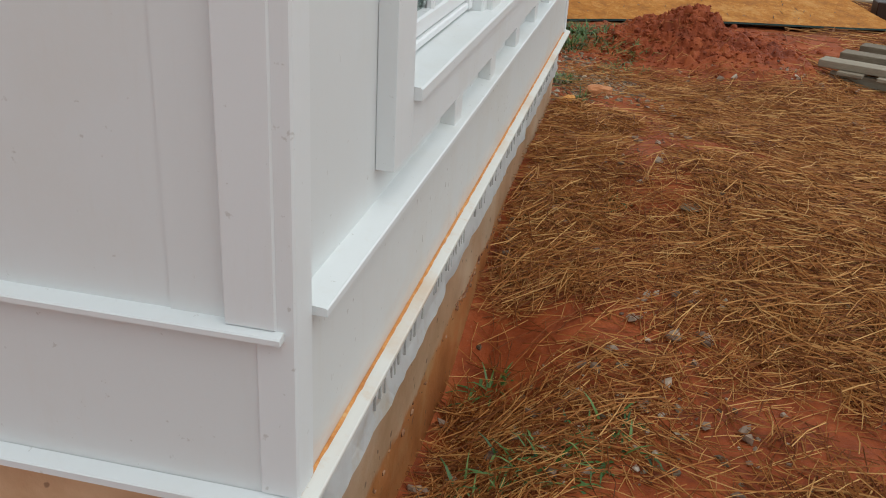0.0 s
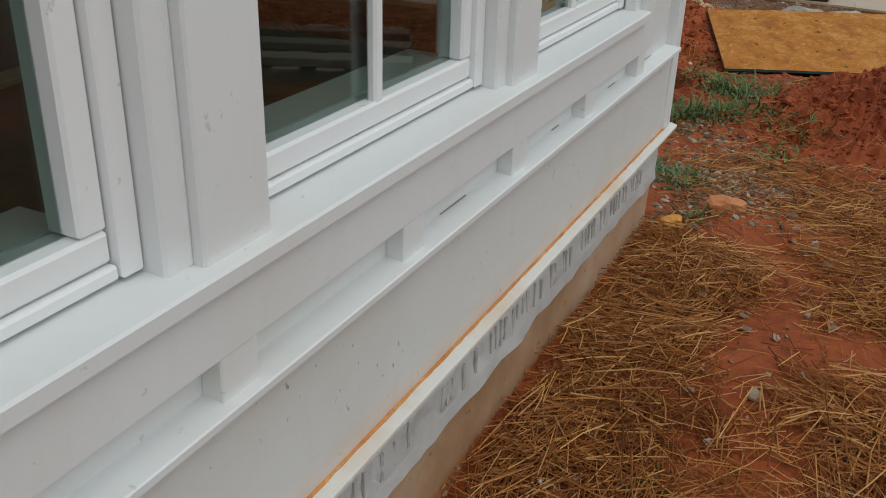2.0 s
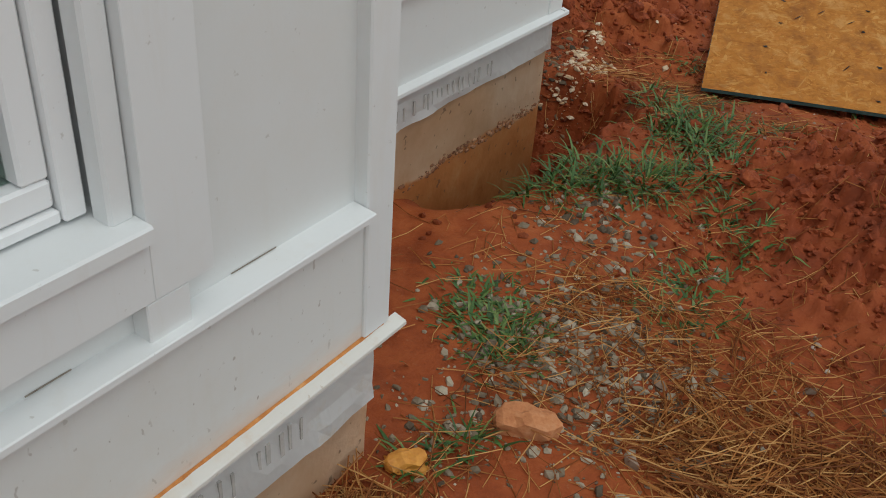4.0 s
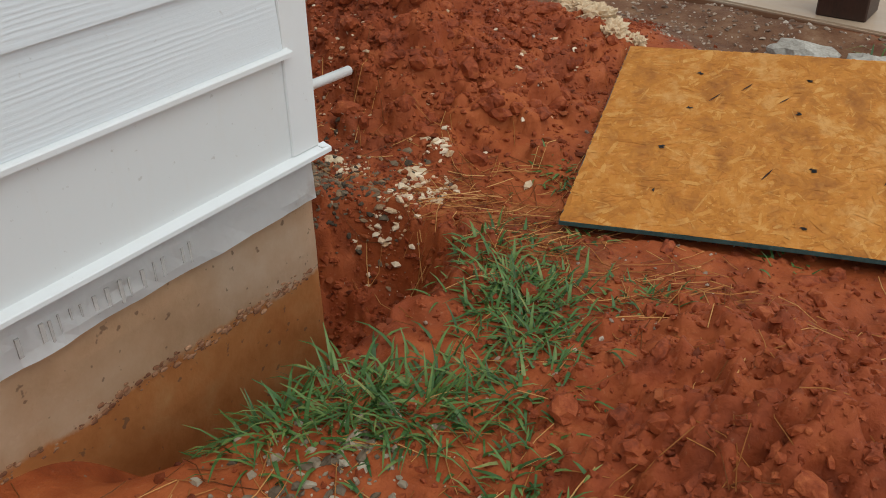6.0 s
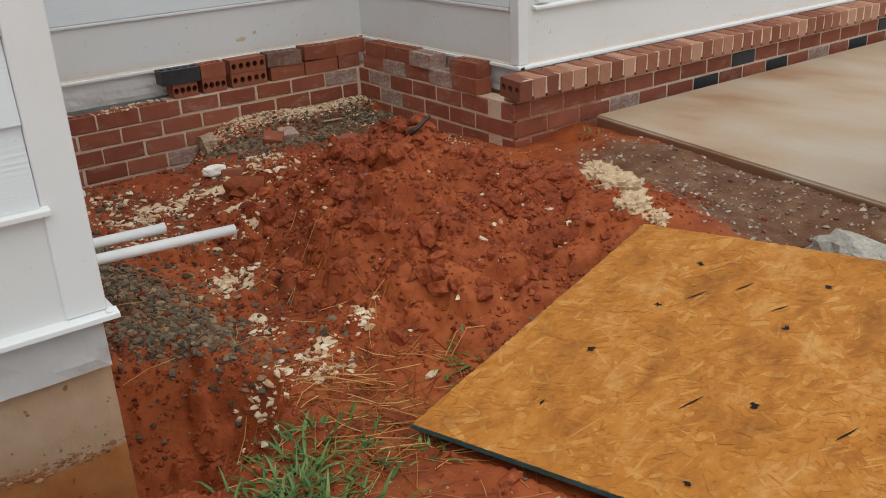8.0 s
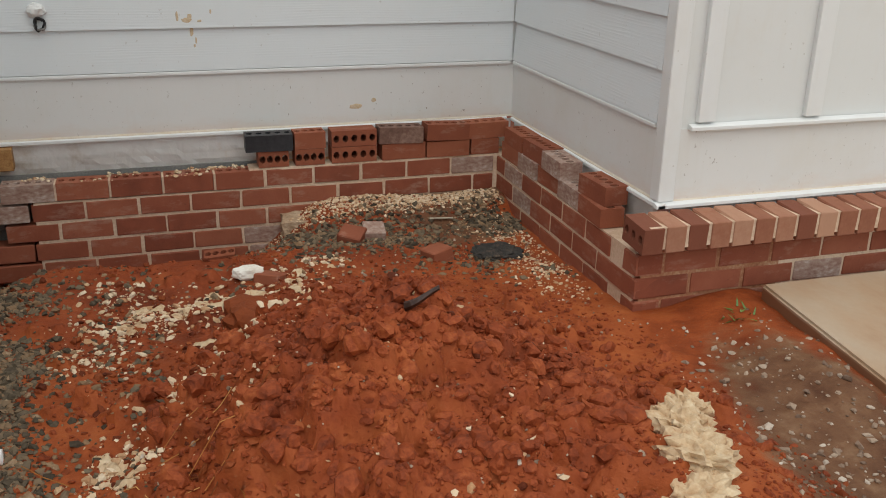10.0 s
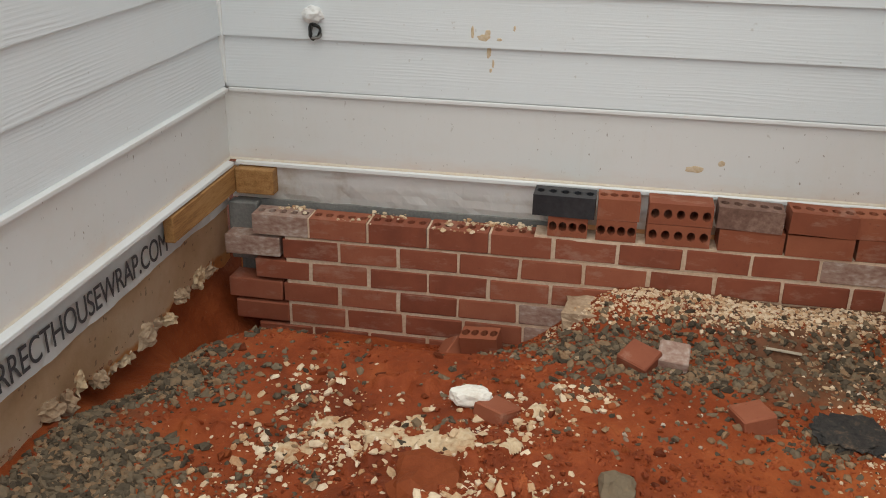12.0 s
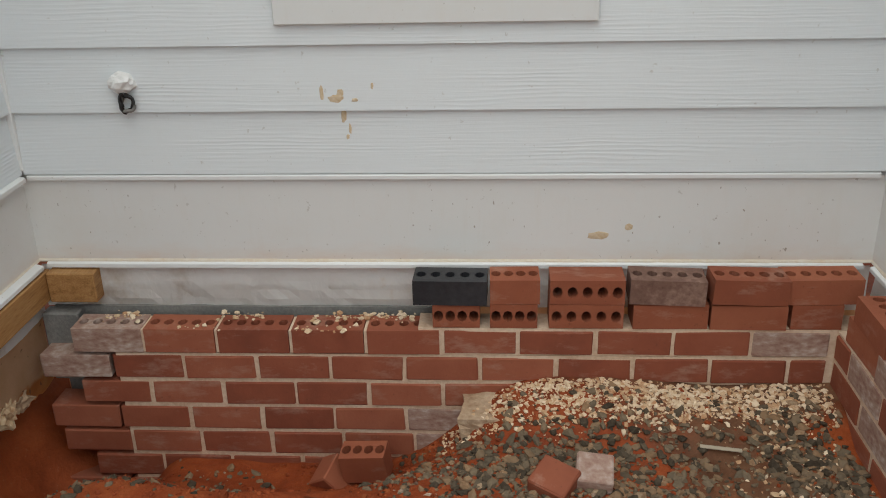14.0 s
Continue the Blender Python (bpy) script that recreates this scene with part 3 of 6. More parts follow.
def mesh_from(name, V, Fc, sides, smooth=False):
    me = bpy.data.meshes.new(name)
    me.vertices.add(len(V))
    me.vertices.foreach_set("co", np.ascontiguousarray(V, dtype=np.float32).ravel())
    me.loops.add(Fc.size)
    me.loops.foreach_set("vertex_index", np.ascontiguousarray(Fc, dtype=np.int32).ravel())
    me.polygons.add(len(Fc))
    me.polygons.foreach_set("loop_start", np.arange(0, Fc.size, sides, dtype=np.int32))
    me.polygons.foreach_set("use_smooth", np.full(len(Fc), smooth))
    me.update(calc_edges=True)
    me.validate()
    return me


ground_mesh = mesh_from("ground", verts, quads, 4, True)


def straw_weight(X, Y):
    w = np.clip((4.0 - Y - 0.35 * lattice(X, Y, 0.8, 11)) / 0.5, 0, 1)
    w = np.maximum(w, np.clip((X - 1.15) / 0.5, 0, 1))
    w *= np.clip(0.64 + 0.90 * lattice(X, Y, 0.36, 12), 0, 1)
    w *= np.where(Y < 3.4, np.clip((X + 0.02) / 0.07, 0.35, 1), 1)
    patch = bump2(X, Y, -0.45, 5.62, 0.35, 0.18) + 0.8 * bump2(X, Y, 0.0, 5.45, 0.3, 0.15) + 0.5 * bump2(X, Y, 0.2, 4.1, 0.5, 0.35)
    return np.clip(np.maximum(w, 0.6 * patch) * (1 - mound_weight(X, Y)), 0, 1)


def sand_weight(X, Y):
    s = bump2(X, Y, -0.5, 7.3, 1.0, 0.28, -0.12, 2.0) + bump2(X, Y, -3.05, 6.85, 0.2, 0.6, 0.0, 2.0)
    return np.clip(s + 0.25 * bump2(X, Y, 0.3, 4.0, 0.6, 0.4) + 0.8 * bump2(X, Y, -1.13, 5.32, 0.33, 0.13, 0.1, 1.5)
                   + 0.8 * bump2(X, Y, -1.9, 5.2, 0.65, 0.15, 0, 1.5) + 0.8 * bump2(X, Y, -2.70, 6.8, 0.18, 0.48, 0, 1.5), 0, 1)


zone = ground_mesh.color_attributes.new("zone", "FLOAT_COLOR", "POINT")
cols = np.stack([straw_weight(MX, MY), sand_weight(MX, MY) * (1 - np.clip(1.5 * hole, 0, 1)), np.clip(mound_weight(MX, MY) * 1.2 + hole + 0.9 * bump2(MX, MY, -2.6, 5.9, 0.85, 1.05, 0.0, 2.0), 0, 1), np.ones_like(MX)], -1)
zone.data.foreach_set("color", cols.astype(np.float32).ravel())
tagged(part("ground", ground_mesh, ground_mat), "uneven red clay ground with spoil heaps and a dug hole", "ground", kind="structure")


def height_at(X, Y):
    i = np.clip(np.searchsorted(GX, X) - 1, 0, nx - 2)
    j = np.clip(np.searchsorted(GY, Y) - 1, 0, ny - 2)
    fu, fv = (X - GX[i]) / (GX[i + 1] - GX[i]), (Y - GY[j]) / (GY[j + 1] - GY[j])
    return (MZ[i, j] * (1 - fu) + MZ[i + 1, j] * fu) * (1 - fv) + (MZ[i, j + 1] * (1 - fu) + MZ[i + 1, j + 1] * fu) * fv


def ground_z(x, y):
    return float(height_at(np.array([x]), np.array([y]))[0])


# ---------- house walls ----------


def wall(name, label):
    return tagged(empty(name), label, "wall", kind="structure")


def skirt(parent, axis, face, out, a, b, seed, wrap_low=0.245, strong=False, panel_paint=paint_panel, wrap_in=0.022, bottom=None):
    """What every wall has below the siding: smooth panel, two drip ledges, clay line, housewrap and footing."""
    part("panel", strip([(face - out * 0.03, Z1 + 0.0005), (face, Z1 + 0.0005), (face, Z2 - 0.014), (face - out * 0.03, Z2 - 0.014)], axis, a, b), panel_paint, parent)
    if strong is not None:
        w, h = (0.0065, 0.0085) if strong else (0.005, 0.0105)
        bead = bmesh.new()
        n = int(abs(b - a) / 0.02)
        prev = None
        for i in range(n + 1):
            s = a + (b - a) * i / n
            k = 0.85 + 0.25 * noise.noise((s * 11, seed, 0)) + 0.3 * noise.noise((s * 40, seed, 3))
            pts = [(face + out * 0.0005, Z1 - 0.001), (face + out * w * k, Z1 - 0.002), (face + out * w * k * 0.9, Z1 + 0.0015), (face + out * 0.0005, Z1 - 0.006 + h * (0.8 + 0.4 * k))]
            ring = [bead.verts.new((o, s, z) if axis == "y" else (s, o, z)) for o, z in pts]
            if prev:
                for q in range(4):
                    bead.faces.new((prev[q], prev[(q + 1) % 4], ring[(q + 1) % 4], ring[q]))
            prev = ring
        part("residue_line", bead, clay_line if strong else faint_line, parent, "orange clay residue along the ledge" if strong else "faint tan residue along the ledge")
    part("housewrap", fold_wrap(axis, face - out * wrap_in, out, a, b, wrap_low, Z1 - 0.015, seed), wrap_mat, parent, "wrinkled grey-white housewrap strip")
    bm = bmesh.new()
    n = max(2, int(abs(b - a) / (0.02 if bottom else 0.06)))
    prof = [0.33, 0.2, 0.12, 0.04, -0.06, -0.2, -0.45, -0.7]
    cols_ = []
    for i in range(n + 1):
        s = a + (b - a) * i / n
        if bottom:
            prof = [0.33 + (bottom(s) - 0.33) * f for f in (0, 0.2, 0.4, 0.6, 0.8, 0.92, 1)]
        cols_.append([bm.verts.new(((face - out * (0.028 - 0.006 * noise.noise((s * 5, z * 7, seed))), s, z) if axis == "y"
                                    else (s, face - out * (0.028 - 0.006 * noise.noise((s * 5, z * 7, seed))), z))) for z in prof])
    for i in range(n):
        for j in range(len(prof) - 1):
            bm.faces.new((cols_[i][j], cols_[i + 1][j], cols_[i + 1][j + 1], cols_[i][j + 1]))
    bmesh.ops.solidify(bm, geom=bm.faces[:], thickness=0.10)
    part("footing", bm, foundation_mat, parent, "clay-stained concrete footing")


def broken_edge(x):
    """The ragged lower edge of the undercut footing in the courtyard."""
    deep = -0.30 * max(0.0, min(1.0, (x + 1.75) / 0.9))
    return 0.055 + 0.040 * math.sin(x * 9.5 + 2.6) * (0.6 + 0.4 * math.sin(x * 3.1)) + 0.045 * noise.noise((x * 14, 5.2, 0)) + 0.02 * noise.noise((x * 45, 1.2, 0)) + deep


# window wall
AX, AY0, AY1 = 0.005, 0.065, 3.39
wall_a = wall("wall_east_1", "white board-and-batten wall with triple window above concrete footing")
OY0, OY1, OZ0, OZ1 = 0.60, 2.905, 0.80, 2.10
bm = bmesh.new()
for y0, y1, z0, z1 in ((AY0 + 0.01, OY0, Z1 + 0.002, TOP), (OY1, AY1 - 0.01, Z1 + 0.002, TOP), (OY0, OY1, Z1 + 0.002, OZ0), (OY0, OY1, OZ1, TOP)):
    box(-0.15, -0.014, y0, y1, z0, z1, bm=bm)
part("wall_board", bm, paint_panel, wall_a)
skirt(wall_a, "y", AX, 1, AY0 + 0.012, AY1 - 0.012, 1, 0.225, True, paint_splashed)
part("lower_ledge", strip(ledge_profile(AX, 1, Z1, 0.0125), "y", AY0 - 0.025, AY1 + 0.025), paint_soiled, wall_a)
part("upper_ledge", strip([(-0.03, Z2 - 0.016), (0.030, Z2 - 0.016), (0.030, Z2 - 0.007), (0.028, Z2 - 0.005), (-0.03, Z2 + 0.001)], "y", 0.122, 3.322), paint, wall_a)
for y0, y1 in ((AY0, 0.12), (3.324, AY1)):
    part("corner_board", box(-0.04, 0.012, y0, y1, Z1 + 0.002, TOP, 0.003), paint, wall_a)
for k in range(6):
    y = 0.9215 + 0.3985 * k
    part("batten", box(-0.015, 0.0155, y, y + 0.064, Z2 - 0.006, 0.7065, 0.002), paint, wall_a)
# open caulk joint behind the upper ledge, broken here and there
rj = random.Random(14)
y = 0.98
while y < 3.15:
    q = rj.uniform(0.03, 0.13)
    in_batten = any(0.9215 + 0.3985 * k - q < y < 0.9215 + 0.3985 * k + 0.064 for k in range(6))
    if not in_batten and rj.random() < 0.7:
        part("open_joint", box(-0.0135, -0.0126, y, y + q, Z2 + 0.0002, Z2 + 0.0013 + rj.uniform(0, 0.0008)), grime, wall_a, "dark open caulk joint")
    y += q + rj.uniform(0.01, 0.07)

# near wall round the first corner
wall_s = wall("wall_south_1", "white board-and-batten wall with drip ledges")
part("wall_board", box(-4.5, -0.035, AY0 + 0.012, AY0 + 0.14, Z1 + 0.002, TOP), paint_panel, wall_s)
part("panel", strip([(AY0 + 0.03, Z1 + 0.0005), (AY0 + 0.004, Z1 + 0.0005), (AY0 + 0.004, Z2 - 0.024), (AY0 + 0.03, Z2 - 0.024)], "x", -4.5, -0.012), paint_panel, wall_s)
part("lower_ledge", strip(ledge_profile(AY0 + 0.003, -1, Z1), "x", -4.5, AX), paint, wall_s)
part("upper_ledge", strip([(AY0 + 0.03, Z2 - 0.024), (AY0 - 0.014, Z2 - 0.024), (AY0 - 0.014, Z2 - 0.017), (AY0 - 0.012, Z2 - 0.015), (AY0 + 0.03, Z2 - 0.006)], "x", -4.5, -0.003), paint, wall_s)
part("footing", box(-4.5, -0.02, AY0 + 0.03, AY0 + 0.14, -0.7, 0.39), foundation_mat, wall_s)
for k in range(9):
    x = -0.076 - 0.4065 * k
    part("batten", box(x, x + 0.064, AY0 - 0.003, AY0 + 0.014, Z2 - 0.012, TOP, 0.002), paint, wall_s)

# short return behind the far corner of the window wall
wall_r = wall("wall_north_1", "short white return wall behind the corner")
part("wall_board", box(-0.60, -0.041, AY1 - 0.13, AY1 - 0.012, Z1 + 0.002, TOP), paint_panel, wall_r)
part("lower_ledge", strip(ledge_profile(AY1 - 0.012, 1, Z1), "x", -0.60, AX), paint, wall_r)
part("footing", box(-0.60, -0.03, AY1 - 0.13, AY1 - 0.03, -0.7, 0.39), foundation_mat, wall_r)

# lap-sided wall to the second corner
BX, BY1 = -0.570, 5.070
wall_b = wall("wall_east_2", "white lap-sided wall with corner board above clay-stained footing")
part("wall_board", box(BX - 0.15, BX - 0.006, AY1 - 0.1, BY1 - 0.006, Z1 + 0.002, TOP), paint_panel, wall_b)
skirt(wall_b, "y", BX, 1, AY1 - 0.1, BY1 - 0.004, 2, 0.262, None)
part("lower_ledge", strip(ledge_profile(BX, 1, Z1), "y", AY1, BY1 + 0.025), paint, wall_b)
part("upper_ledge", strip(ledge_profile(BX - 0.002, 1, Z2), "y", AY1, 5.004), paint, wall_b)
part("corner_board", box(BX - 0.04, BX + 0.006, 4.99, BY1 + 0.006, Z1 + 0.002, TOP, 0.003), paint, wall_b)
lap_siding(wall_b, "y", BX - 0.008, 1, AY1, 4.988, Z2 + 0.012, TOP)

# courtyard: left side, facing +y
CX = -3.175
wall_c = wall("wall_north_2", "white lap-sided wall over lettered housewrap and broken footing")
part("wall_board", box(CX - 0.1, BX - 0.151, BY1 - 0.13, BY1 - 0.008, Z1 + 0.002, TOP), paint_panel, wall_c)
skirt(wall_c, "x", BY1, 1, CX, BX - 0.03, 3, 0.235, False, paint_courtyard, bottom=broken_edge)
bank = box(CX - 0.05, BX - 0.10, BY1 - 0.40, BY1 - 0.135, -0.7, 0.32)
bmesh.ops.subdivide_edges(bank, edges=bank.edges, cuts=20, use_grid_fill=True)
for v in bank.verts:
    v.co.y += 0.03 * noise.noise(v.co * 9) + 0.015 * noise.noise(v.co * 25)
part("clay_bank", bank, spoil_clod, wall_c, "dark damp clay behind the undercut footing")
part("lower_ledge", strip(ledge_profile(BY1, 1, Z1), "x", CX + 0.03, BX + 0.02), paint, wall_c)
part("upper_ledge", strip(ledge_profile(BY1 - 0.002, 1, Z2), "x", CX + 0.025, BX - 0.05), paint, wall_c)
lap_siding(wall_c, "x", BY1 - 0.008, 1, CX + 0.012, BX - 0.045, Z2 + 0.012, TOP)
part("corner_strip", box(CX - 0.005, CX + 0.014, BY1 - 0.005, BY1 + 0.014, Z2 + 0.01, TOP, 0.002), paint, wall_c)

# courtyard: back, facing +x
DY = 7.345
wall_d = wall("wall_east_3", "white lap-sided wall above a brick base")
part("wall_board", box(CX - 0.15, CX - 0.008, BY1 - 0.1, DY + 0.1, Z1 + 0.002, TOP), paint_panel, wall_d)
skirt(wall_d, "y", CX, 1, BY1, DY, 4, 0.258, False, paint_courtyard, 0.012)
part("lower_ledge", strip(ledge_profile(CX - 0.011, 1, Z1), "y", BY1 + 0.026, DY - 0.026), paint, wall_d)
part("upper_ledge", strip(ledge_profile(CX - 0.013, 1, Z2), "y", BY1 + 0.02, DY - 0.02), paint, wall_d)
lap_siding(wall_d, "y", CX - 0.008, 1, BY1 + 0.012, DY - 0.01, Z2 + 0.012, TOP)
part("flat_panel", box(CX - 0.004, CX + 0.020, 5.80, 6.596, 1.042, 1.75, 0.002), paint_panel, wall_d, "smooth white flat panel on the siding")

# courtyard: right return, facing -y
EX = -1.835
wall_e = wall("wall_south_2", "short white lap-sided return wall above brick")
part("wall_board", box(CX - 0.1, EX - 0.012, DY + 0.008, DY + 0.14, Z1 + 0.002, TOP), paint_panel, wall_e)
skirt(wall_e, "x", DY, -1, CX, EX - 0.03, 5, 0.268, False, paint_courtyard)
part("lower_ledge", strip(ledge_profile(DY + 0.011, -1, Z1), "x", CX + 0.026, EX + 0.025), paint, wall_e)
part("upper_ledge", strip(ledge_profile(DY + 0.013, -1, Z2), "x", CX + 0.02, EX - 0.055), paint, wall_e)
lap_siding(wall_e, "x", DY + 0.008, -1, CX + 0.012, EX - 0.05, Z2 + 0.012, TOP)
part("corner_board", box(EX - 0.048, EX + 0.009, DY - 0.009, DY + 0.05, Z1 + 0.002, TOP, 0.003), paint, wall_e)

# wall along the patio, facing +x
wall_f = wall("wall_east_4", "white board-and-batten wall above a brick ledge beside the patio")
part("wall_board", box(EX - 0.15, EX - 0.006, DY + 0.05, 15.0, Z1 + 0.002, TOP), paint_panel, wall_f)
skirt(wall_f, "y", EX, 1, DY + 0.05, 15.0, 6, 0.30, False, paint_courtyard)
part("lower_ledge", strip(ledge_profile(EX, 1, Z1), "y", DY - 0.02, 15.0), paint, wall_f)
part("upper_ledge", strip(ledge_profile(EX - 0.002, 1, Z2), "y", DY + 0.08, 15.0), paint, wall_f)
for k in range(18):
    y = DY + 0.105 + 0.4065 * k
    part("batten", box(EX - 0.006, EX + 0.014, y, y + 0.063, Z2 + 0.008, TOP, 0.002), paint, wall_f)

# unseen plain lids added so the rooms stay dark; linings that close the house
roof = tagged(part("roof", box(-5.0, -0.16, 0.1, 3.4, TOP + 0.001, TOP + 0.1), paint_panel), "plain unseen deck added over the house to keep skylight out", "roof", kind="structure")
part("deck", box(-5.0, BX - 0.01, 3.401, 5.06, TOP + 0.001, TOP + 0.1), paint_panel, roof)
part("deck", box(-5.0, CX - 0.01, 5.061, 15.0, TOP + 0.001, TOP + 0.1), paint_panel, roof)
part("deck", box(CX - 0.009, EX - 0.01, DY + 0.01, 15.0, TOP + 0.001, TOP + 0.1), paint_panel, roof)
tagged(part("floor", box(-3.4, -0.16, 0.21, 3.25, 0.50, 0.55), interior_dark), "subfloor inside the house, room dimness put into its dark colour", "floor", kind="structure")
tagged(part("wall_inside", box(-3.5, -3.401, 0.21, 3.25, 0.50, TOP), interior_dark), "inner wall, room dimness put into its dark colour", "wall", kind="structure")

# ---------- triple window ----------
SILL = tagged(part("window_sill", strip([(-0.14, 0.7925), (0.030, 0.7925), (0.030, 0.810), (0.027, 0.8135), (-0.14, 0.824)], "y", 0.569, 2.926), paint, None),
              "white painted window sill spanning three windows", "sill", kind="structure")
part("apron", box(-0.0135, 0.0172, 0.5685, 2.9265, 0.7075, 0.792, 0.001), paint, SILL)
for y0, y1 in ((0.463, 0.568), (2.927, 3.018)):
    part("casing", box(-0.0135, 0.0168, y0, y1, 0.7075, 2.2, 0.001), paint, SILL)
part("casing", box(-0.0135, 0.017, 0.463, 3.018, 2.201, 2.31, 0.002), paint, SILL)
for y0, y1 in ((0.5695, 0.606), (2.893, 2.9255)):
    part("brickmould", box(-0.03, 0.002, y0, y1, 0.812, 2.2, 0.004), paint, SILL)
for y0 in (1.305, 2.100):
    part("mullion", box(-0.10, 0.010, y0 + 0.012, y0 + 0.123, 0.812, 2.2, 0.003), paint, SILL)
    part("mullion_bead", box(-0.10, -0.006, y0 - 0.026, y0 + 0.0115, 0.812, 2.2, 0.004), paint, SILL)
    part("mullion_groove", box(-0.05, -0.004, y0 + 0.004, y0 + 0.0118, 0.815, 2.2, 0.002), paint, SILL)


def window(y0, y1):
    top, xs = 2.10, -0.050
    w = tagged(empty("window_1", (0, y0, 0.82)), "white sash window with a single upright bar and dark glass", "window", "windows in a row", "structure")

    def at(bm):
        bmesh.ops.translate(bm, verts=bm.verts, vec=(0, -y0, -0.82))
        return bm
    part("window_frame", at(box(-0.11, -0.03, y0, y0 + 0.028, 0.822, top, 0.003)), vinyl, w)
    part("window_frame", at(box(-0.11, -0.03, y1 - 0.028, y1, 0.822, top, 0.003)), vinyl, w)
    part("window_frame", at(box(-0.11, -0.034, y0 + 0.029, y1 - 0.029, 0.822, 0.838, 0.003)), vinyl, w)
    a, b = y0 + 0.030, y1 - 0.030
    part("bottom_rail", at(box(-0.085, -0.040, a, b, 0.8395, 0.873, 0.004)), vinyl, w)
    part("top_rail", at(box(-0.085, -0.040, a, b, 1.46, 1.50, 0.004)), vinyl, w)
    part("stile", at(box(-0.085, -0.040, a, a + 0.034, 0.8735, 1.459, 0.004)), vinyl, w)
    part("stile", at(box(-0.085, -0.040, b - 0.034, b, 0.8735, 1.459, 0.004)), vinyl, w)
    mid = (a + b) / 2
    for x0, x1 in ((-0.052, -0.046),):
        bar = box(x0 - 0.006, x1 + 0.004, mid - 0.011, mid + 0.011, 0.860, 1.46, 0.004)
        part("glazing_bar", at(bar), vinyl, w)
    part("pane", at(box(-0.066, -0.062, a + 0.030, b - 0.030, 0.868, 1.464)), glass_mat, w, "dark reflective window pane")
    part("pane", at(box(-0.066, -0.062, a, b, 1.501, 2.09)), glass_mat, w)
    # deep inner jamb seen through the glass
    for q0, q1, z0, z1 in ((a, b, 0.85, 0.872),):
        part("inner_jamb", at(box(-0.16, -0.088, q0, q1, z0, z1)), vinyl, w)
    return w


for y0, y1 in ((0.608, 1.277), (1.430, 2.072), (2.225, 2.891)):
    window(y0, y1)

# pale boards added inside to give the light streaks in the panes
for k, (x, y, l, a) in enumerate(((-1.0, 0.9, 1.4, 80), (-1.5, 2.0, 1.8, 95), (-0.9, 2.5, 1.0, 60))):
    b_ = part("loose_board", box(-0.04, 0.04, -l / 2, l / 2, 0, 0.02, 0.003), grey_wood)
    b_.matrix_world = pose(x, y, 0.551, 0, 0, a - 90)
    tagged(b_, "pale board added indoors for the light streaks in the panes", "board")

# ---------- brickwork ----------
BL, BH, BD, JOINT, COURSE, RUN = 0.194, 0.0705, 0.09, 0.010, 0.082, 0.2043


def worn_brick(seed, length=BL):
    """A brick with chipped, slightly uneven corners; its origin is the middle of its base."""
    r = random.Random(seed)
    bm = box(-length / 2, length / 2, -BD / 2, BD / 2, 0, BH, 0.0035)
    for v in bm.verts:
        v.co += Vector((r.uniform(-1, 1), r.uniform(-1, 1), r.uniform(-1, 1))) * 0.0016
    me = bpy.data.meshes.new("brick")
    bmesh.ops.recalc_face_normals(bm, faces=bm.faces)
    bm.to_mesh(me)
    bm.free()
    return me


def cored_brick(length, width, height, holes, radius=0.0135):
    """A brick with round cores through its height, the base at z 0."""
    bm = bmesh.new()
    cell = length / holes
    ring = [(math.cos(k * math.pi / 4), math.sin(k * math.pi / 4)) for k in range(8)]
    for h in range(holes):
        cx = -length / 2 + cell * (h + 0.5)
        levels = []
        for z in (0.0, height):
            outer, inner = [], []
            for c, s in ring:
                m = max(abs(c), abs(s))
                outer.append(bm.verts.new((cx + c / m * cell / 2, s / m * width / 2, z)))
                inner.append(bm.verts.new((cx + c * radius, s * radius * 1.25, z)))
            levels.append((outer, inner))
            for k in range(8):
                bm.faces.new((outer[k], outer[(k + 1) % 8], inner[(k + 1) % 8], inner[k]))
        (o0, i0), (o1, i1) = levels
        for k in range(8):
            bm.faces.new((i0[k], i0[(k + 1) % 8], i1[(k + 1) % 8], i1[k]))
        for k in range(8):
            side = ring[k][1] * 1.01, ring[(k + 1) % 8][1] * 1.01
            along = ring[k][0], ring[(k + 1) % 8][0]
            edge_side = all(abs(s) > 0.7 for s in side)
            edge_end = (h == 0 and all(c < -0.7 for c in along)) or (h == holes - 1 and all(c > 0.7 for c in along))
            if edge_side or edge_end:
                bm.faces.new((o0[k], o0[(k + 1) % 8], o1[(k + 1) % 8], o1[k]))
    bmesh.ops.remove_doubles(bm, verts=bm.verts, dist=0.0005)
    bmesh.ops.recalc_face_normals(bm, faces=bm.faces)
    me = bpy.data.meshes.new("brick")
    bm.to_mesh(me)
    bm.free()
    return me


def with_mat(me, material):
    copy = me.copy()
    copy.materials.clear()
    copy.materials.append(material)
    return copy


laid = [with_mat(worn_brick(k), brick_mat) for k in range(6)]
laid_half = [with_mat(worn_brick(20 + k, 0.092), brick_mat) for k in range(3)]
laid_black, laid_smear = with_mat(worn_brick(31), black_tar), with_mat(worn_brick(32), brick_smear)
cored_laid = with_mat(cored_brick(BL, BD, BH, 5), brick_mat)
cored_laid_smear = with_mat(cored_brick(BL, BD, BH, 5), brick_smear)
rb = random.Random(5)


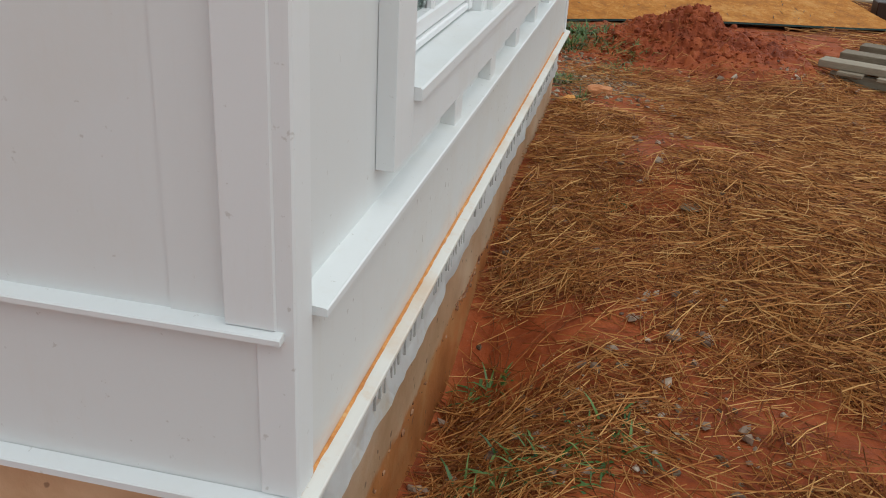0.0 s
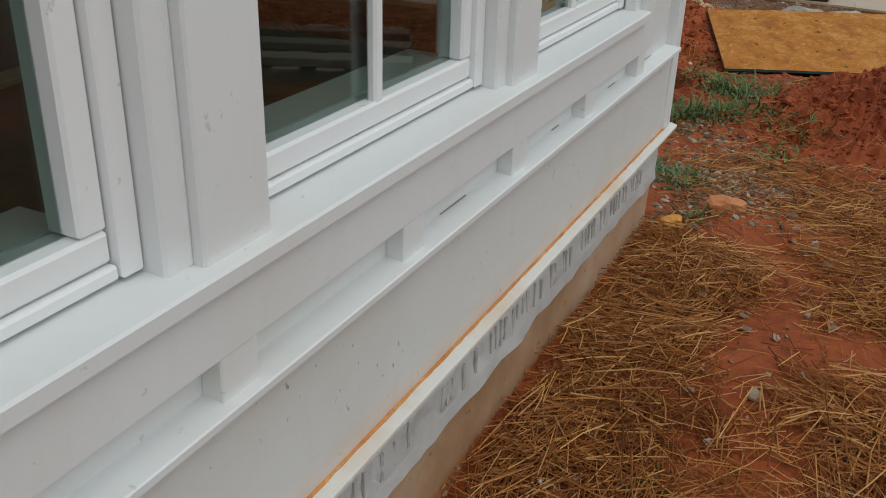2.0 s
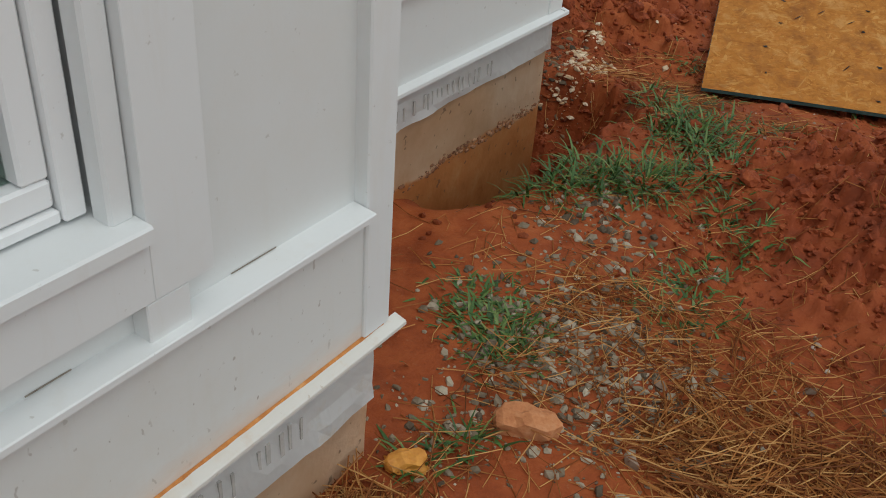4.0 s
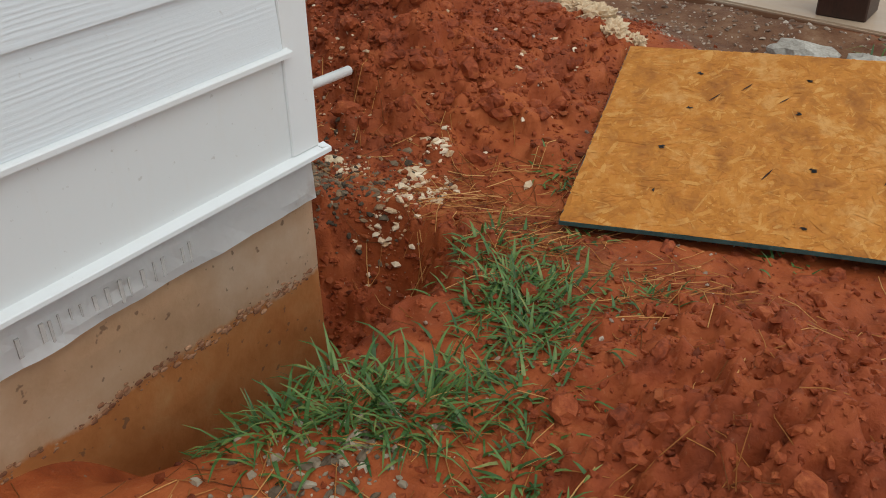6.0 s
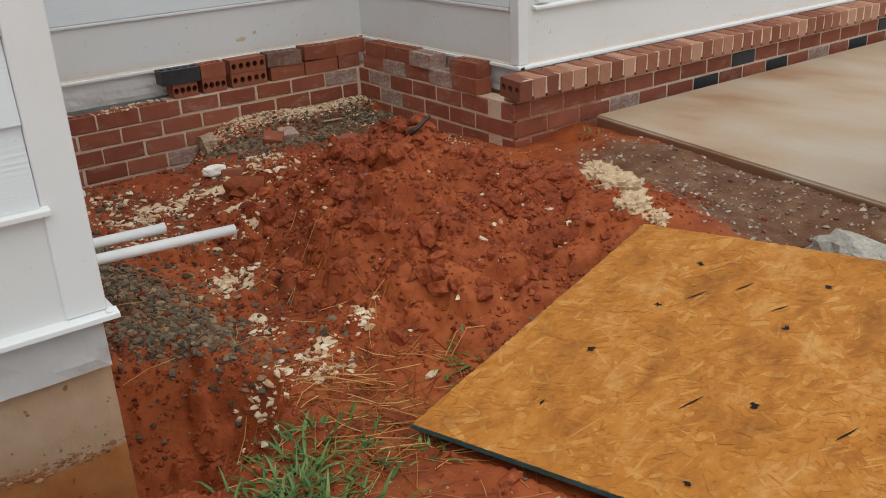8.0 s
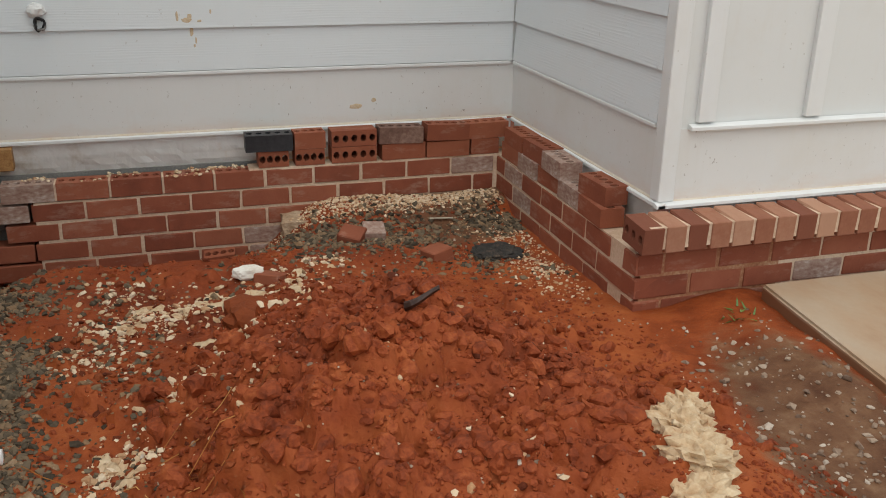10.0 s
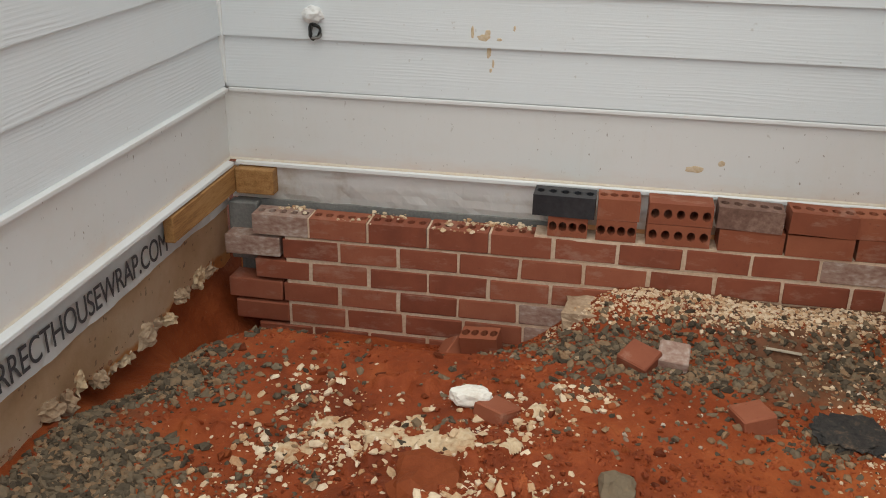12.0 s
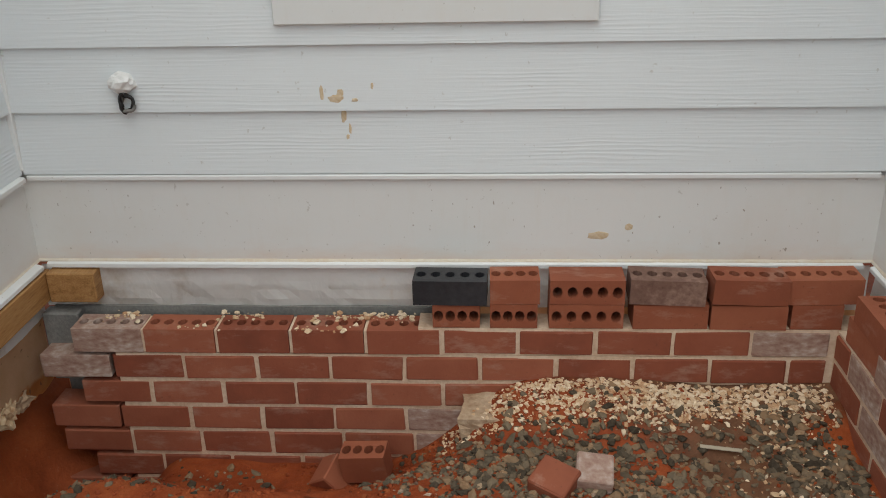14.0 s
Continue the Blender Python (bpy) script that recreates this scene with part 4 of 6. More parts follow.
def lay(mesh, parent, x, y, z, turn):
    ob = new("brick", mesh)
    ob.parent = parent
    ob.matrix_world = pose(x + rb.uniform(-1, 1) * 0.0015, y + rb.uniform(-1, 1) * 0.0015, z, rb.uniform(-0.4, 0.4), rb.uniform(-0.4, 0.4), turn + rb.uniform(-0.5, 0.5))
    return ob


FX, FY, PX = -3.048, 7.233, -1.745     # faces of the brick base: back, return, patio side
ZT = 0.251                              # top of its upper course


def mortar_bed(parent, x0, x1, y0, y1, z0, z1, seed, material=mortar):
    bm = box(x0, x1, y0, y1, z0, z1)
    bmesh.ops.subdivide_edges(bm, edges=bm.edges, cuts=6, use_grid_fill=True)
    for v in bm.verts:
        v.co += Vector((noise.noise(v.co * 31 + Vector((seed, 0, 0))), noise.noise(v.co * 31 + Vector((0, seed, 0))), 0)) * 0.002
    return part("mortar", bm, material, parent)


back_bricks = wall("wall_brick_1", "red brick base wall with pale mortar and open cored top")
mortar_bed(back_bricks, FX - BD, FX - 0.004, 5.30, FY + 0.09, -0.45, ZT - BH - 0.004, 1)
mortar_bed(back_bricks, FX - BD, FX - 0.004, 6.14, FY + 0.09, ZT - BH - 0.003, ZT + 0.008, 2)
for k_ in range(1, 5):
    yk = 5.186 + k_ * RUN
    part("mortar", box(FX - BD + 0.004, FX - 0.003, yk - 0.0098, yk - 0.0006, ZT - BH, ZT - 0.003), mortar, back_bricks)
for c in range(7):
    z = ZT - BH - c * COURSE
    first = (5.186, 5.084, 5.186, 5.084, 5.105, 5.186, 5.084)[c]
    y = first
    count = 0
    while y < FY - 0.02:
        length = BL
        if c in (1, 3, 4, 6) and count == 0:
            length = 0.194 if c != 4 else 0.175
        room = FY - y - 0.004
        if room < 0.12:
            mesh = laid_half[rb.randrange(3)]
            lay(mesh, back_bricks, FX - BD / 2, y + 0.046, z, 90)
            break
        if c == 0 and y < 6.05:
            mesh = cored_laid_smear if count == 0 else cored_laid
        elif (c, count) in ((1, 0), (0, 9), (4, 5), (3, 5)):
            mesh = laid_smear
        else:
            mesh = laid[rb.randrange(6)]
        if not (c == 0 or c == 1) and y > 6.45:
            break
        lay(mesh, back_bricks, FX - BD / 2, y + 0.097, z, 90)
        y += RUN
        count += 1

return_bricks = wall("wall_brick_2", "short red brick return wall with pale mortar joints")
mortar_bed(return_bricks, FX - 0.02, PX - 0.02, FY + 0.004, FY + BD, -0.45, ZT + 0.006, 3)
for c in range(4):
    z = ZT - BH - c * COURSE
    x = FX + 0.004 + (0 if c % 2 else 0.1)
    if not c % 2:
        lay(laid_half[1], return_bricks, FX + 0.05, FY + BD / 2, z, 0)
    while x < PX - 0.03:
        room = PX - x
        if room < 0.19:
            lay(laid_half[rb.randrange(3)], return_bricks, PX - 0.046, FY + BD / 2, z, 0)
            break
        mesh = laid_smear if (c, round(x, 1)) in ((0, -2.9), (1, -2.8)) else laid[rb.randrange(6)]
        lay(mesh, return_bricks, x + 0.097, FY + BD / 2, z, 0)
        x += RUN

ledge_bricks = wall("wall_brick_3", "red brick base with rowlock ledge beside the patio")
mortar_bed(ledge_bricks, PX - BD, PX - 0.004, FY + 0.02, 7.78, -0.3, ZT + 0.03, 4, clay_mortar)
mortar_bed(ledge_bricks, PX - BD, PX - 0.004, 7.781, 12.6, -0.3, ZT + 0.03, 6)
mortar_bed(ledge_bricks, -1.81, -1.678, FY - 0.0, 12.6, 0.298, 0.371, 5)
for c in range(4):
    z = ZT + 0.004 - BH - c * COURSE
    y = FY + (0.004 if c % 2 else 0.106)
    k = 0
    while y < 12.4:
        mesh = laid_black if (c, k) in ((1, 6), (0, 7), (1, 9), (0, 14), (1, 13)) else laid_smear if (c, k) in ((1, 11), (1, 3)) else laid[rb.randrange(6)]
        if c < 2 or y < 7.7:
            lay(mesh, ledge_bricks, PX - BD / 2, y + 0.097, z, 90)
        y += RUN
        k += 1
    if not c % 2:
        lay(laid_half[c % 3], ledge_bricks, PX - BD / 2, FY + 0.052, z, 90)
rowlock_mesh = with_mat(worn_brick(41, 0.135), dusty_brick)
rowlock_cored = with_mat(cored_brick(0.135, 0.085, BH, 3), dusty_brick)
k = 0
while FY - 0.012 + k * 0.0815 < 12.5:
    ob = new("rowlock_brick", rowlock_cored if k == 0 else rowlock_mesh)
    ob.parent = ledge_bricks
    ob.matrix_world = pose(-1.742 + rb.uniform(-0.002, 0.002), FY + 0.022 + k * 0.0815 - BH / 2 - 0.012, 0.332, 90, 4 + rb.uniform(-0.6, 0.6), 0) @ pose(0, 0, -BH, 0, 0, 0)
    k += 1

# ---------- loose bricks on the brick base ----------
cored_new = with_mat(cored_brick(BL, BD, 0.069, 5), brick_new)
cored_short = with_mat(cored_brick(0.13, BD, 0.069, 4), brick_new)
cored_black = with_mat(cored_brick(BL, BD, 0.069, 5), black_tar)
cored_grey = with_mat(cored_brick(BL, BD, 0.069, 5), brick_smear)
face_cored = with_mat(cored_brick(BL, 0.068, BD, 5), brick_new)
face_cored_short = with_mat(cored_brick(0.125, 0.068, BD, 4), brick_new)
half_plain = with_mat(worn_brick(51, 0.095), brick_new)


def loose(mesh, m, label):
    ob = new("loose_brick", mesh)
    ob.matrix_world = m
    return tagged(ob, label, "brick", "loose bricks stacked under the siding")


ON_EDGE = pose(0, 0, 0, 90, 0, 0)
base1, base2, LX = ZT + 0.0095, ZT + 0.0795, FX - 0.047
RED = "cored orange-red brick stacked dry on the brick base"
FACE = "orange-red brick laid with its core holes facing out"
DARK = "black-faced cored brick stacked dry under the siding"
SMEARED = "mortar-smeared grey cored brick stacked dry on the brick base"


def facing_out(y, z):
    """Cores point out of the wall, the brick's long side along the wall."""
    return pose(LX - 0.045, y, z + 0.0345, 0, 0, 90) @ pose(0, 0, 0, 90, 0, 0)


loose(face_cored_short, facing_out(6.243, base1), FACE)
loose(face_cored_short, facing_out(6.395, base1), FACE)
loose(face_cored, facing_out(6.585, base1), FACE)
loose(face_cored, facing_out(6.586, base2), FACE)
loose(cored_new, pose(LX, 6.803, base1, 0, 0, 91), RED)
loose(cored_new, pose(LX + 0.003, 7.005, base1, 0, 0, 89), RED)
loose(cored_short, pose(LX - 0.002, 7.178, base1, 0, 0, 90), RED)
loose(cored_black, pose(LX + 0.008, 6.228, base2, 0, 0, 88.5), DARK)
loose(cored_short, pose(LX, 6.397, base2, 0, 0, 91), RED)
loose(with_mat(cored_grey, brown_brick), pose(LX + 0.004, 6.792, base2 + 0.001, 0, 1.6, 89), "dull brown cored brick stacked dry under the siding")
loose(cored_new, pose(LX + 0.008, 7.000, base2 + 0.004, 0, 2.5, 92), RED)
loose(cored_new, pose(LX - 0.004, 7.190, base2 + 0.001, 0, -1, 90), RED)
LY = FY + 0.047
for x, up, mesh, turn, lab in ((-2.90, 0, cored_new, 1, RED), (-2.70, 0, cored_grey, -1, SMEARED), (-2.495, 0, cored_new, 2, RED), (-2.29, 0, cored_grey, 0, SMEARED),
                               (-2.10, 0, cored_new, -2, RED), (-2.87, 1, cored_new, 0, RED), (-2.66, 1, cored_new, 2, RED), (-2.45, 1, cored_grey, -2, SMEARED),
                               (-2.125, 1, cored_new, 3, RED)):
    loose(mesh, pose(x, LY + 0.003 * turn, base2 if up else base1, 0, 0, turn), lab)

# fallen and scattered bricks
for mesh, x, y, z, rx, ry, rz, lab in (
        (face_cored_short, -2.955, 6.000, -0.145, 8, -6, 84, "orange-red brick fallen against the wall, holes showing"),
        (half_plain, -2.965, 5.880, -0.175, 32, 50, 96, "broken brick leaning in the dirt by the wall"),
        (half_plain, -2.880, 6.000, -0.235, 6, 4, 100, "broken brick half buried under a cored brick"),
        (half_plain, -2.655, 6.483, ground_z(-2.655, 6.483) - 0.030, 14, 8, 60, "half orange brick lying in rubble"),
        (half_plain, -2.449, 6.782, ground_z(-2.449, 6.782) - 0.028, 8, -6, 20, "half orange brick bedded in gravel"),
        (half_plain, -2.31, 6.12, ground_z(-2.31, 6.12) - 0.045, 0, 14, 150, "broken brick half sunk in red clay")):
    ob = new("broken_brick", mesh)
    ob.matrix_world = pose(x, y, z, rx, ry, rz)
    tagged(ob, lab, "brick", "fallen bricks")
ob = new("broken_brick", with_mat(worn_brick(52, 0.085), brick_smear))
ob.matrix_world = pose(-2.69, 6.578, ground_z(-2.69, 6.578) - 0.022, 12, 4, 85)
tagged(ob, "pale mortar-covered half brick lying in gravel", "brick", "fallen bricks")

# rough concrete ledge at the foot of the bricks
ledge_ = box(FX - 0.03, FX + 0.125, 6.255, FY - 0.002, -0.35, 0.056)
bmesh.ops.subdivide_edges(ledge_, edges=ledge_.edges, cuts=28, use_grid_fill=True)
for v in ledge_.verts:
    k_ = 0.018 * noise.noise(v.co * 12) + 0.010 * noise.noise(v.co * 34)
    v.co += Vector((k_ if v.co.x > FX + 0.01 else 0, 0.7 * k_ if v.co.y < 6.3 else 0, 0.6 * k_ if v.co.z > -0.1 else 0))
tagged(part("concrete_ledge", ledge_, ledge_mat), "rough clay-stained concrete ledge at the foot of the bricks", "footing", kind="structure")

# ---------- patio slab and post ----------
SX, SY, SZ, SLOPE = -1.655, 7.655, 0.149, -0.128
bm = bmesh.new()
low, high = [], []
for x, y in ((SX, 13.5), (SX, SY), (7.0, SY + SLOPE * (7.0 - SX)), (7.0, 13.5)):
    low.append(bm.verts.new((x, y, SZ - 0.13)))
    high.append(bm.verts.new((x, y, SZ)))
bm.faces.new(high)
bm.faces.new(low[::-1])
for k in range(4):
    bm.faces.new((low[k], low[(k + 1) % 4], high[(k + 1) % 4], high[k]))
bmesh.ops.bevel(bm, geom=bm.edges[:], offset=0.008, segments=2, affect="EDGES")
tagged(part("patio_slab", bm, slab_mat), "damp tan concrete patio slab with clay stains", "patio", kind="structure")
post = tagged(empty("porch_post", (0, 0, SZ)), "dark brown stained timber porch post standing on the slab", "post")
p_ = part("shaft", box(-0.105, 0.09, 7.505, 7.70, 0.0, 2.5, 0.006), dark_post_wood, post)

# ---------- board, pipes, fixtures, rubble ----------


osb_face = rough_stuff("strand_board_face", [(0.32, (0.351, 0.114, 0.019)), (0.47, (0.484, 0.180, 0.030)), (0.58, (0.541, 0.218, 0.044)), (0.72, (0.674, 0.370, 0.123))], 4.5, 42, 0.8, 0.4, 0.0008, "", 0.2, stretch=(1, 1.6, 1))


def weather(m):
    """Pale sun-bleached and dark damp blotches over a board's own colour."""
    nodes, links = m.node_tree.nodes, m.node_tree.links
    bsdf = next(n for n in nodes if n.type == "BSDF_PRINCIPLED")
    own = bsdf.inputs["Base Color"].links[0].from_socket
    coords = nodes.new("ShaderNodeTexCoord").outputs["Object"]
    blot = noise_tex(nodes, links, scaled(nodes, links, coords, (1, 0.55, 1)), 7.0, 7, 0.72)
    pale, dark = nodes.new("ShaderNodeMapRange"), nodes.new("ShaderNodeMapRange")
    for node, a, b, top in ((pale, 0.52, 0.70, 0.75), (dark, 0.50, 0.32, 0.85)):
        node.inputs["From Min"].default_value, node.inputs["From Max"].default_value = a, b
        node.inputs["To Max"].default_value = top
        links.new(blot, node.inputs["Value"])
    col = mix_col(nodes, links, pale.outputs["Result"], own, (0.64, 0.36, 0.125))
    col = mix_col(nodes, links, dark.outputs["Result"], col, (0.27, 0.095, 0.022))
    links.new(col, bsdf.inputs["Base Color"])


weather(osb_face)
weather(strand_mat)


def osb_sheet():
    w, l, t = 1.22, 2.44, 0.0115
    root = tagged(empty("osb_sheet", (-0.206, 5.595, 0.058)), "weathered orange-tan strand board sheet lying tilted on the dirt", "board")
    bm = bmesh.new()
    n, m = 24, 12
    rows_ = [[bm.verts.new((l * i / n, w * j / m, sag(l * i / n, w * j / m))) for j in range(m + 1)] for i in range(n + 1)]
    for i in range(n):
        for j in range(m):
            bm.faces.new((rows_[i][j], rows_[i + 1][j], rows_[i + 1][j + 1], rows_[i][j + 1]))
    bmesh.ops.recalc_face_normals(bm, faces=bm.faces)
    bmesh.ops.solidify(bm, geom=bm.faces[:], thickness=t)
    bmesh.ops.translate(bm, verts=bm.verts, vec=(0, 0, -0.0125))
    board = part("panel", bm, edge_green, root, "green sealed board edge")
    bm = bmesh.new()
    rows_ = [[bm.verts.new((0.002 + (l - 0.004) * i / n, 0.002 + (w - 0.004) * j / m, sag(l * i / n, w * j / m) + d)) for j in range(m + 1)] for i in range(n + 1) for d in (0.0,)]
    for i in range(n):
        for j in range(m):
            bm.faces.new((rows_[i][j], rows_[i + 1][j], rows_[i + 1][j + 1], rows_[i][j + 1]))
    bmesh.ops.recalc_face_normals(bm, faces=bm.faces)
    part("face", bm, osb_face, root, "orange-tan pressed strand face")
    r = np.random.RandomState(3)
    N = 8000
    cx, cy = r.rand(N) * l, r.rand(N) * w
    ang = np.where(r.rand(N) < 0.45, r.randn(N) * 0.6 + 1.2, r.rand(N) * 3.14)
    ln, wd = 0.010 + 0.042 * r.rand(N) ** 1.3, 0.0025 + 0.011 * r.rand(N) ** 2
    shape = np.array([(-1, -0.5), (-0.4, -1), (0.7, -0.8), (1, 0.2), (0.5, 1), (-0.8, 0.7)])
    P = shape[None] * (1 + 0.25 * (r.rand(N, 6, 1) - 0.5))
    u, v = P[..., 0] * ln[:, None], P[..., 1] * wd[:, None]
    X = np.clip(cx[:, None] + u * np.cos(ang)[:, None] - v * np.sin(ang)[:, None], 0, l)
    Y = np.clip(cy[:, None] + u * np.sin(ang)[:, None] + v * np.cos(ang)[:, None], 0, w)
    Z = sag(X, Y) + 0.0004 + 0.0008 * r.rand(N)[:, None] + 0.0001 * r.rand(N, 6)
    faces = np.arange(N * 6).reshape(N, 6)
    me = mesh_from("strand_layer", np.stack([X, Y, Z], -1).reshape(-1, 3), faces, 6)
    tagged(part("strand_layer", me, strand_mat, root, "pressed orange-tan wood strands"), kind="stuff")
    rr = random.Random(8)
    for k in range(22):
        x, y = 0.25 + (k % 6) * 0.38 + rr.uniform(-0.05, 0.05), 0.15 + (k // 6) * 0.28 + rr.uniform(-0.06, 0.06)
        bm = bmesh.new()
        pts = [bm.verts.new((x + math.cos(a) * q, y + math.sin(a) * q, float(sag(np.array(x), np.array(y))) + 0.003))
               for a, q in ((2 * math.pi * i / 9, rr.choice((0.004, 0.008, 0.013))) for i in range(9))]
        bm.faces.new(pts)
        bmesh.ops.solidify(bm, geom=bm.faces[:], thickness=0.001)
        part("pitch_mark", bm, black_plastic, root, "small dark star-shaped mark")
    for k in range(24):
        x, y, a = rr.uniform(0.2, 2.2), rr.uniform(0.1, 1.1), rr.uniform(0.9, 1.6)
        bm = bmesh.new()
        q = rr.uniform(0.03, 0.06)
        pts = [bm.verts.new((x + math.cos(a) * u - math.sin(a) * v, y + math.sin(a) * u + math.cos(a) * v, float(sag(np.array(x), np.array(y))) + 0.003))
               for u, v in ((-q, 0), (-q * 0.3, 0.003), (q, 0.001), (q * 0.2, -0.003))]
        bm.faces.new(pts)
        bmesh.ops.solidify(bm, geom=bm.faces[:], thickness=0.001)
        part("split", bm, dark_post_wood, root, "dark split between strands")
    along = Vector((1.165, 0.353, 0.02)).normalized()
    up = along.cross(Vector((-0.353, 1.165, 0.095))).normalized()
    across = up.cross(along)
    root.matrix_world = Matrix.Translation((-0.206, 5.595, 0.062)) @ Matrix((along, across, up)).transposed().to_4x4()
    return root


def sag(x, y):
    return 0.012 * np.sin(x * 1.9) + 0.006 * np.cos(y * 2.6 + x)


osb_sheet()


def tube(name, a, b, radius, material, wall_=0.003):
    """An open pipe from a to b."""
    a, b = Vector(a), Vector(b)
    bm = bmesh.new()
    rot = (b - a).to_track_quat("Z", "Y").to_matrix()
    rings = []
    for p, r in ((a, radius), (b, radius), (b, radius - wall_), (b + (a - b) * 0.6, radius - wall_)):
        rings.append([bm.verts.new(p + rot @ Vector((r * math.cos(t), r * math.sin(t), 0))) for t in (2 * math.pi * k / 20 for k in range(20))])
    for q in range(3):
        for k in range(20):
            f = bm.faces.new((rings[q][k], rings[q][(k + 1) % 20], rings[q + 1][(k + 1) % 20], rings[q + 1][k]))
            f.smooth = q != 1
    bm.faces.new(rings[3])
    return part(name, bm, material)


tagged(tube("pvc_pipe", (-0.812, 5.06, 0.425), (-0.828, 5.490, 0.398), 0.0135, pvc), "white plastic pipe sticking out of the wall", "pipe", "pipe stubs")
tagged(tube("pvc_pipe", (-0.895, 5.06, 0.435), (-0.898, 5.334, 0.424), 0.0135, pvc), "short white plastic pipe sticking out of the wall", "pipe", "pipe stubs")


def lump(name, at, size, material, label, category, seed, rough=0.35, detail=3, freq=2.2, turn=(0, 0, 0), sink=0.3, group=""):
    """A stone or broken piece: a noisy, flat-sided blob bedded in the ground."""
    bm = bmesh.new()
    bmesh.ops.create_icosphere(bm, subdivisions=detail, radius=1)
    for v in bm.verts:
        d = v.co.normalized()
        n = noise.noise(d * freq + Vector((seed * 7.1, 0, seed))) + 0.5 * noise.noise(d * freq * 2.7 + Vector((0, seed * 3.3, 0))) + 0.25 * noise.noise(d * freq * 6 + Vector((seed, 1, 0)))
        k = 1 / max(abs(d.x), abs(d.y), abs(d.z))
        v.co = d * ((0.55 + 0.45 * k * 0.8) * (1 + rough * n))
        v.co = Vector((v.co.x * size[0], v.co.y * size[1], v.co.z * size[2]))
    ob = part(name, bm, material)
    x, y, *z = at
    zz = z[0] if z else ground_z(x, y) + size[2] * (1 - 2 * sink)
    ob.matrix_world = pose(x, y, zz, *turn)
    return tagged(ob, label, category, group)


lump("orange_stone", (0.053, 3.405), (0.045, 0.028, 0.026), orange_rock, "bright orange-yellow stone lying near the footing", "stone", 1, turn=(0, 0, 40))
lump("brick_piece", (0.178, 3.643), (0.072, 0.040, 0.034), orange_clay, "orange-red broken brick piece lying on straw", "brick", 2, 0.22, turn=(6, 0, 25))
lump("slate_piece", (0.584, 2.11), (0.05, 0.035, 0.008), gravel_mat, "flat blue-grey slate chip lying on pine straw", "stone", 3, 0.2, turn=(0, 4, 60), sink=0.1)
lump("white_stone", (-2.343, 6.051, ground_z(-2.343, 6.051) + 0.022), (0.034, 0.060, 0.026), chalk, "white chalky stone lying on red clay", "stone", 4, 0.25, turn=(0, 0, 8))
lump("grey_stone", (-2.02, 6.43), (0.07, 0.045, 0.03), gravel_mat, "grey stone half sunk in red clay", "stone", 14, 0.25, sink=0.4)
lump("red_stone", (-1.93, 6.02), (0.11, 0.09, 0.06), clod_mat, "large red clay lump", "stone", 15, 0.3, sink=0.45)
rubble = tagged(empty("concrete_rubble"), "crumbly cream concrete spill beside the board", "rubble")
for k, (x, y, z, s) in enumerate(((-0.93, 6.93, 0.20, 0.075), (-0.85, 6.86, 0.21, 0.10), (-0.75, 6.84, 0.20, 0.11), (-0.66, 6.80, 0.17, 0.10), (-0.58, 6.83, 0.13, 0.08))):
    o = lump("chunk", (x, y, z), (s * 0.8, s * 0.62, s * 0.5), spill_mat, "", "", 20 + k, 0.42, 4, 4.6, (0, 0, 30 * k))
    o.parent = rubble
lump("concrete_chunk", (-0.02, 7.07), (0.15, 0.07, 0.075), rock_mat, "pale grey concrete chunk beside the patio", "rubble", 31, 0.35, turn=(0, 0, -12), sink=0.22)
lump("concrete_chunk", (0.27, 7.03), (0.17, 0.09, 0.085), rock_mat, "rough pale concrete chunk beside the patio", "rubble", 32, 0.4, turn=(0, 0, 8), sink=0.22)
for k in range(16):
    x = -2.99 + 1.2 * k / 15
    lump("mortar_lump", (x, BY1 - 0.045 + 0.015 * math.sin(k * 2.3), broken_edge(x) - 0.002), (0.046, 0.026, 0.028 + 0.010 * math.sin(k * 1.3)), spill_mat if k % 3 == 1 else ledge_mat,
         "crumbling cream mortar lump under the footing edge", "rubble", 40 + k, 0.6, 3, 3.5, (0, 0, 25 * k), group="mortar lumps along the footing")

lump("plastic_scrap", (-1.17, 5.125), (0.045, 0.022, 0.045), scrap_mat, "crumpled pale plastic scrap by the footing", "litter", 71, 0.3, 4, 2.5, sink=0.2)
lump("black_sheet", (-2.45, 7.02), (0.085, 0.10, 0.012), sheet_black, "torn black plastic sheet lying in rubble", "litter", 72, 0.4, 4, 3.0, sink=0.2)
slat_ = part("pale_slat", box(-0.05, 0.05, -0.006, 0.006, 0, 0.004, 0.001), grey_wood)
slat_.matrix_world = pose(-2.80, 6.90, ground_z(-2.80, 6.90) + 0.012, 3, 0, 80)
tagged(slat_, "small pale wood slat lying on rubble", "stick")

# timber shims under the left wall
shim = tagged(part("timber_board", box(-3.165, -2.665, BY1 - 0.004, BY1 + 0.030, 0.293, 0.379, 0.003), wood), "raw yellow-orange timber board under the ledge", "board")
tagged(part("timber_block", box(CX - 0.004, CX + 0.045, BY1 + 0.032, BY1 + 0.168, 0.290, 0.379, 0.003), wood), "short raw timber block in the corner under the ledge", "block")
tagged(part("block_pier", box(CX - 0.03, CX + 0.008, BY1 + 0.02, 6.2, -0.2, 0.262), block_grey), "grey concrete block behind the brick", "block", kind="structure")
tagged(part("block_corner", box(CX + 0.006, FX - BD + 0.02, BY1 + 0.004, 5.178, 0.05, 0.262, 0.004), block_grey), "grey concrete block filling the wall corner", "block", kind="structure")

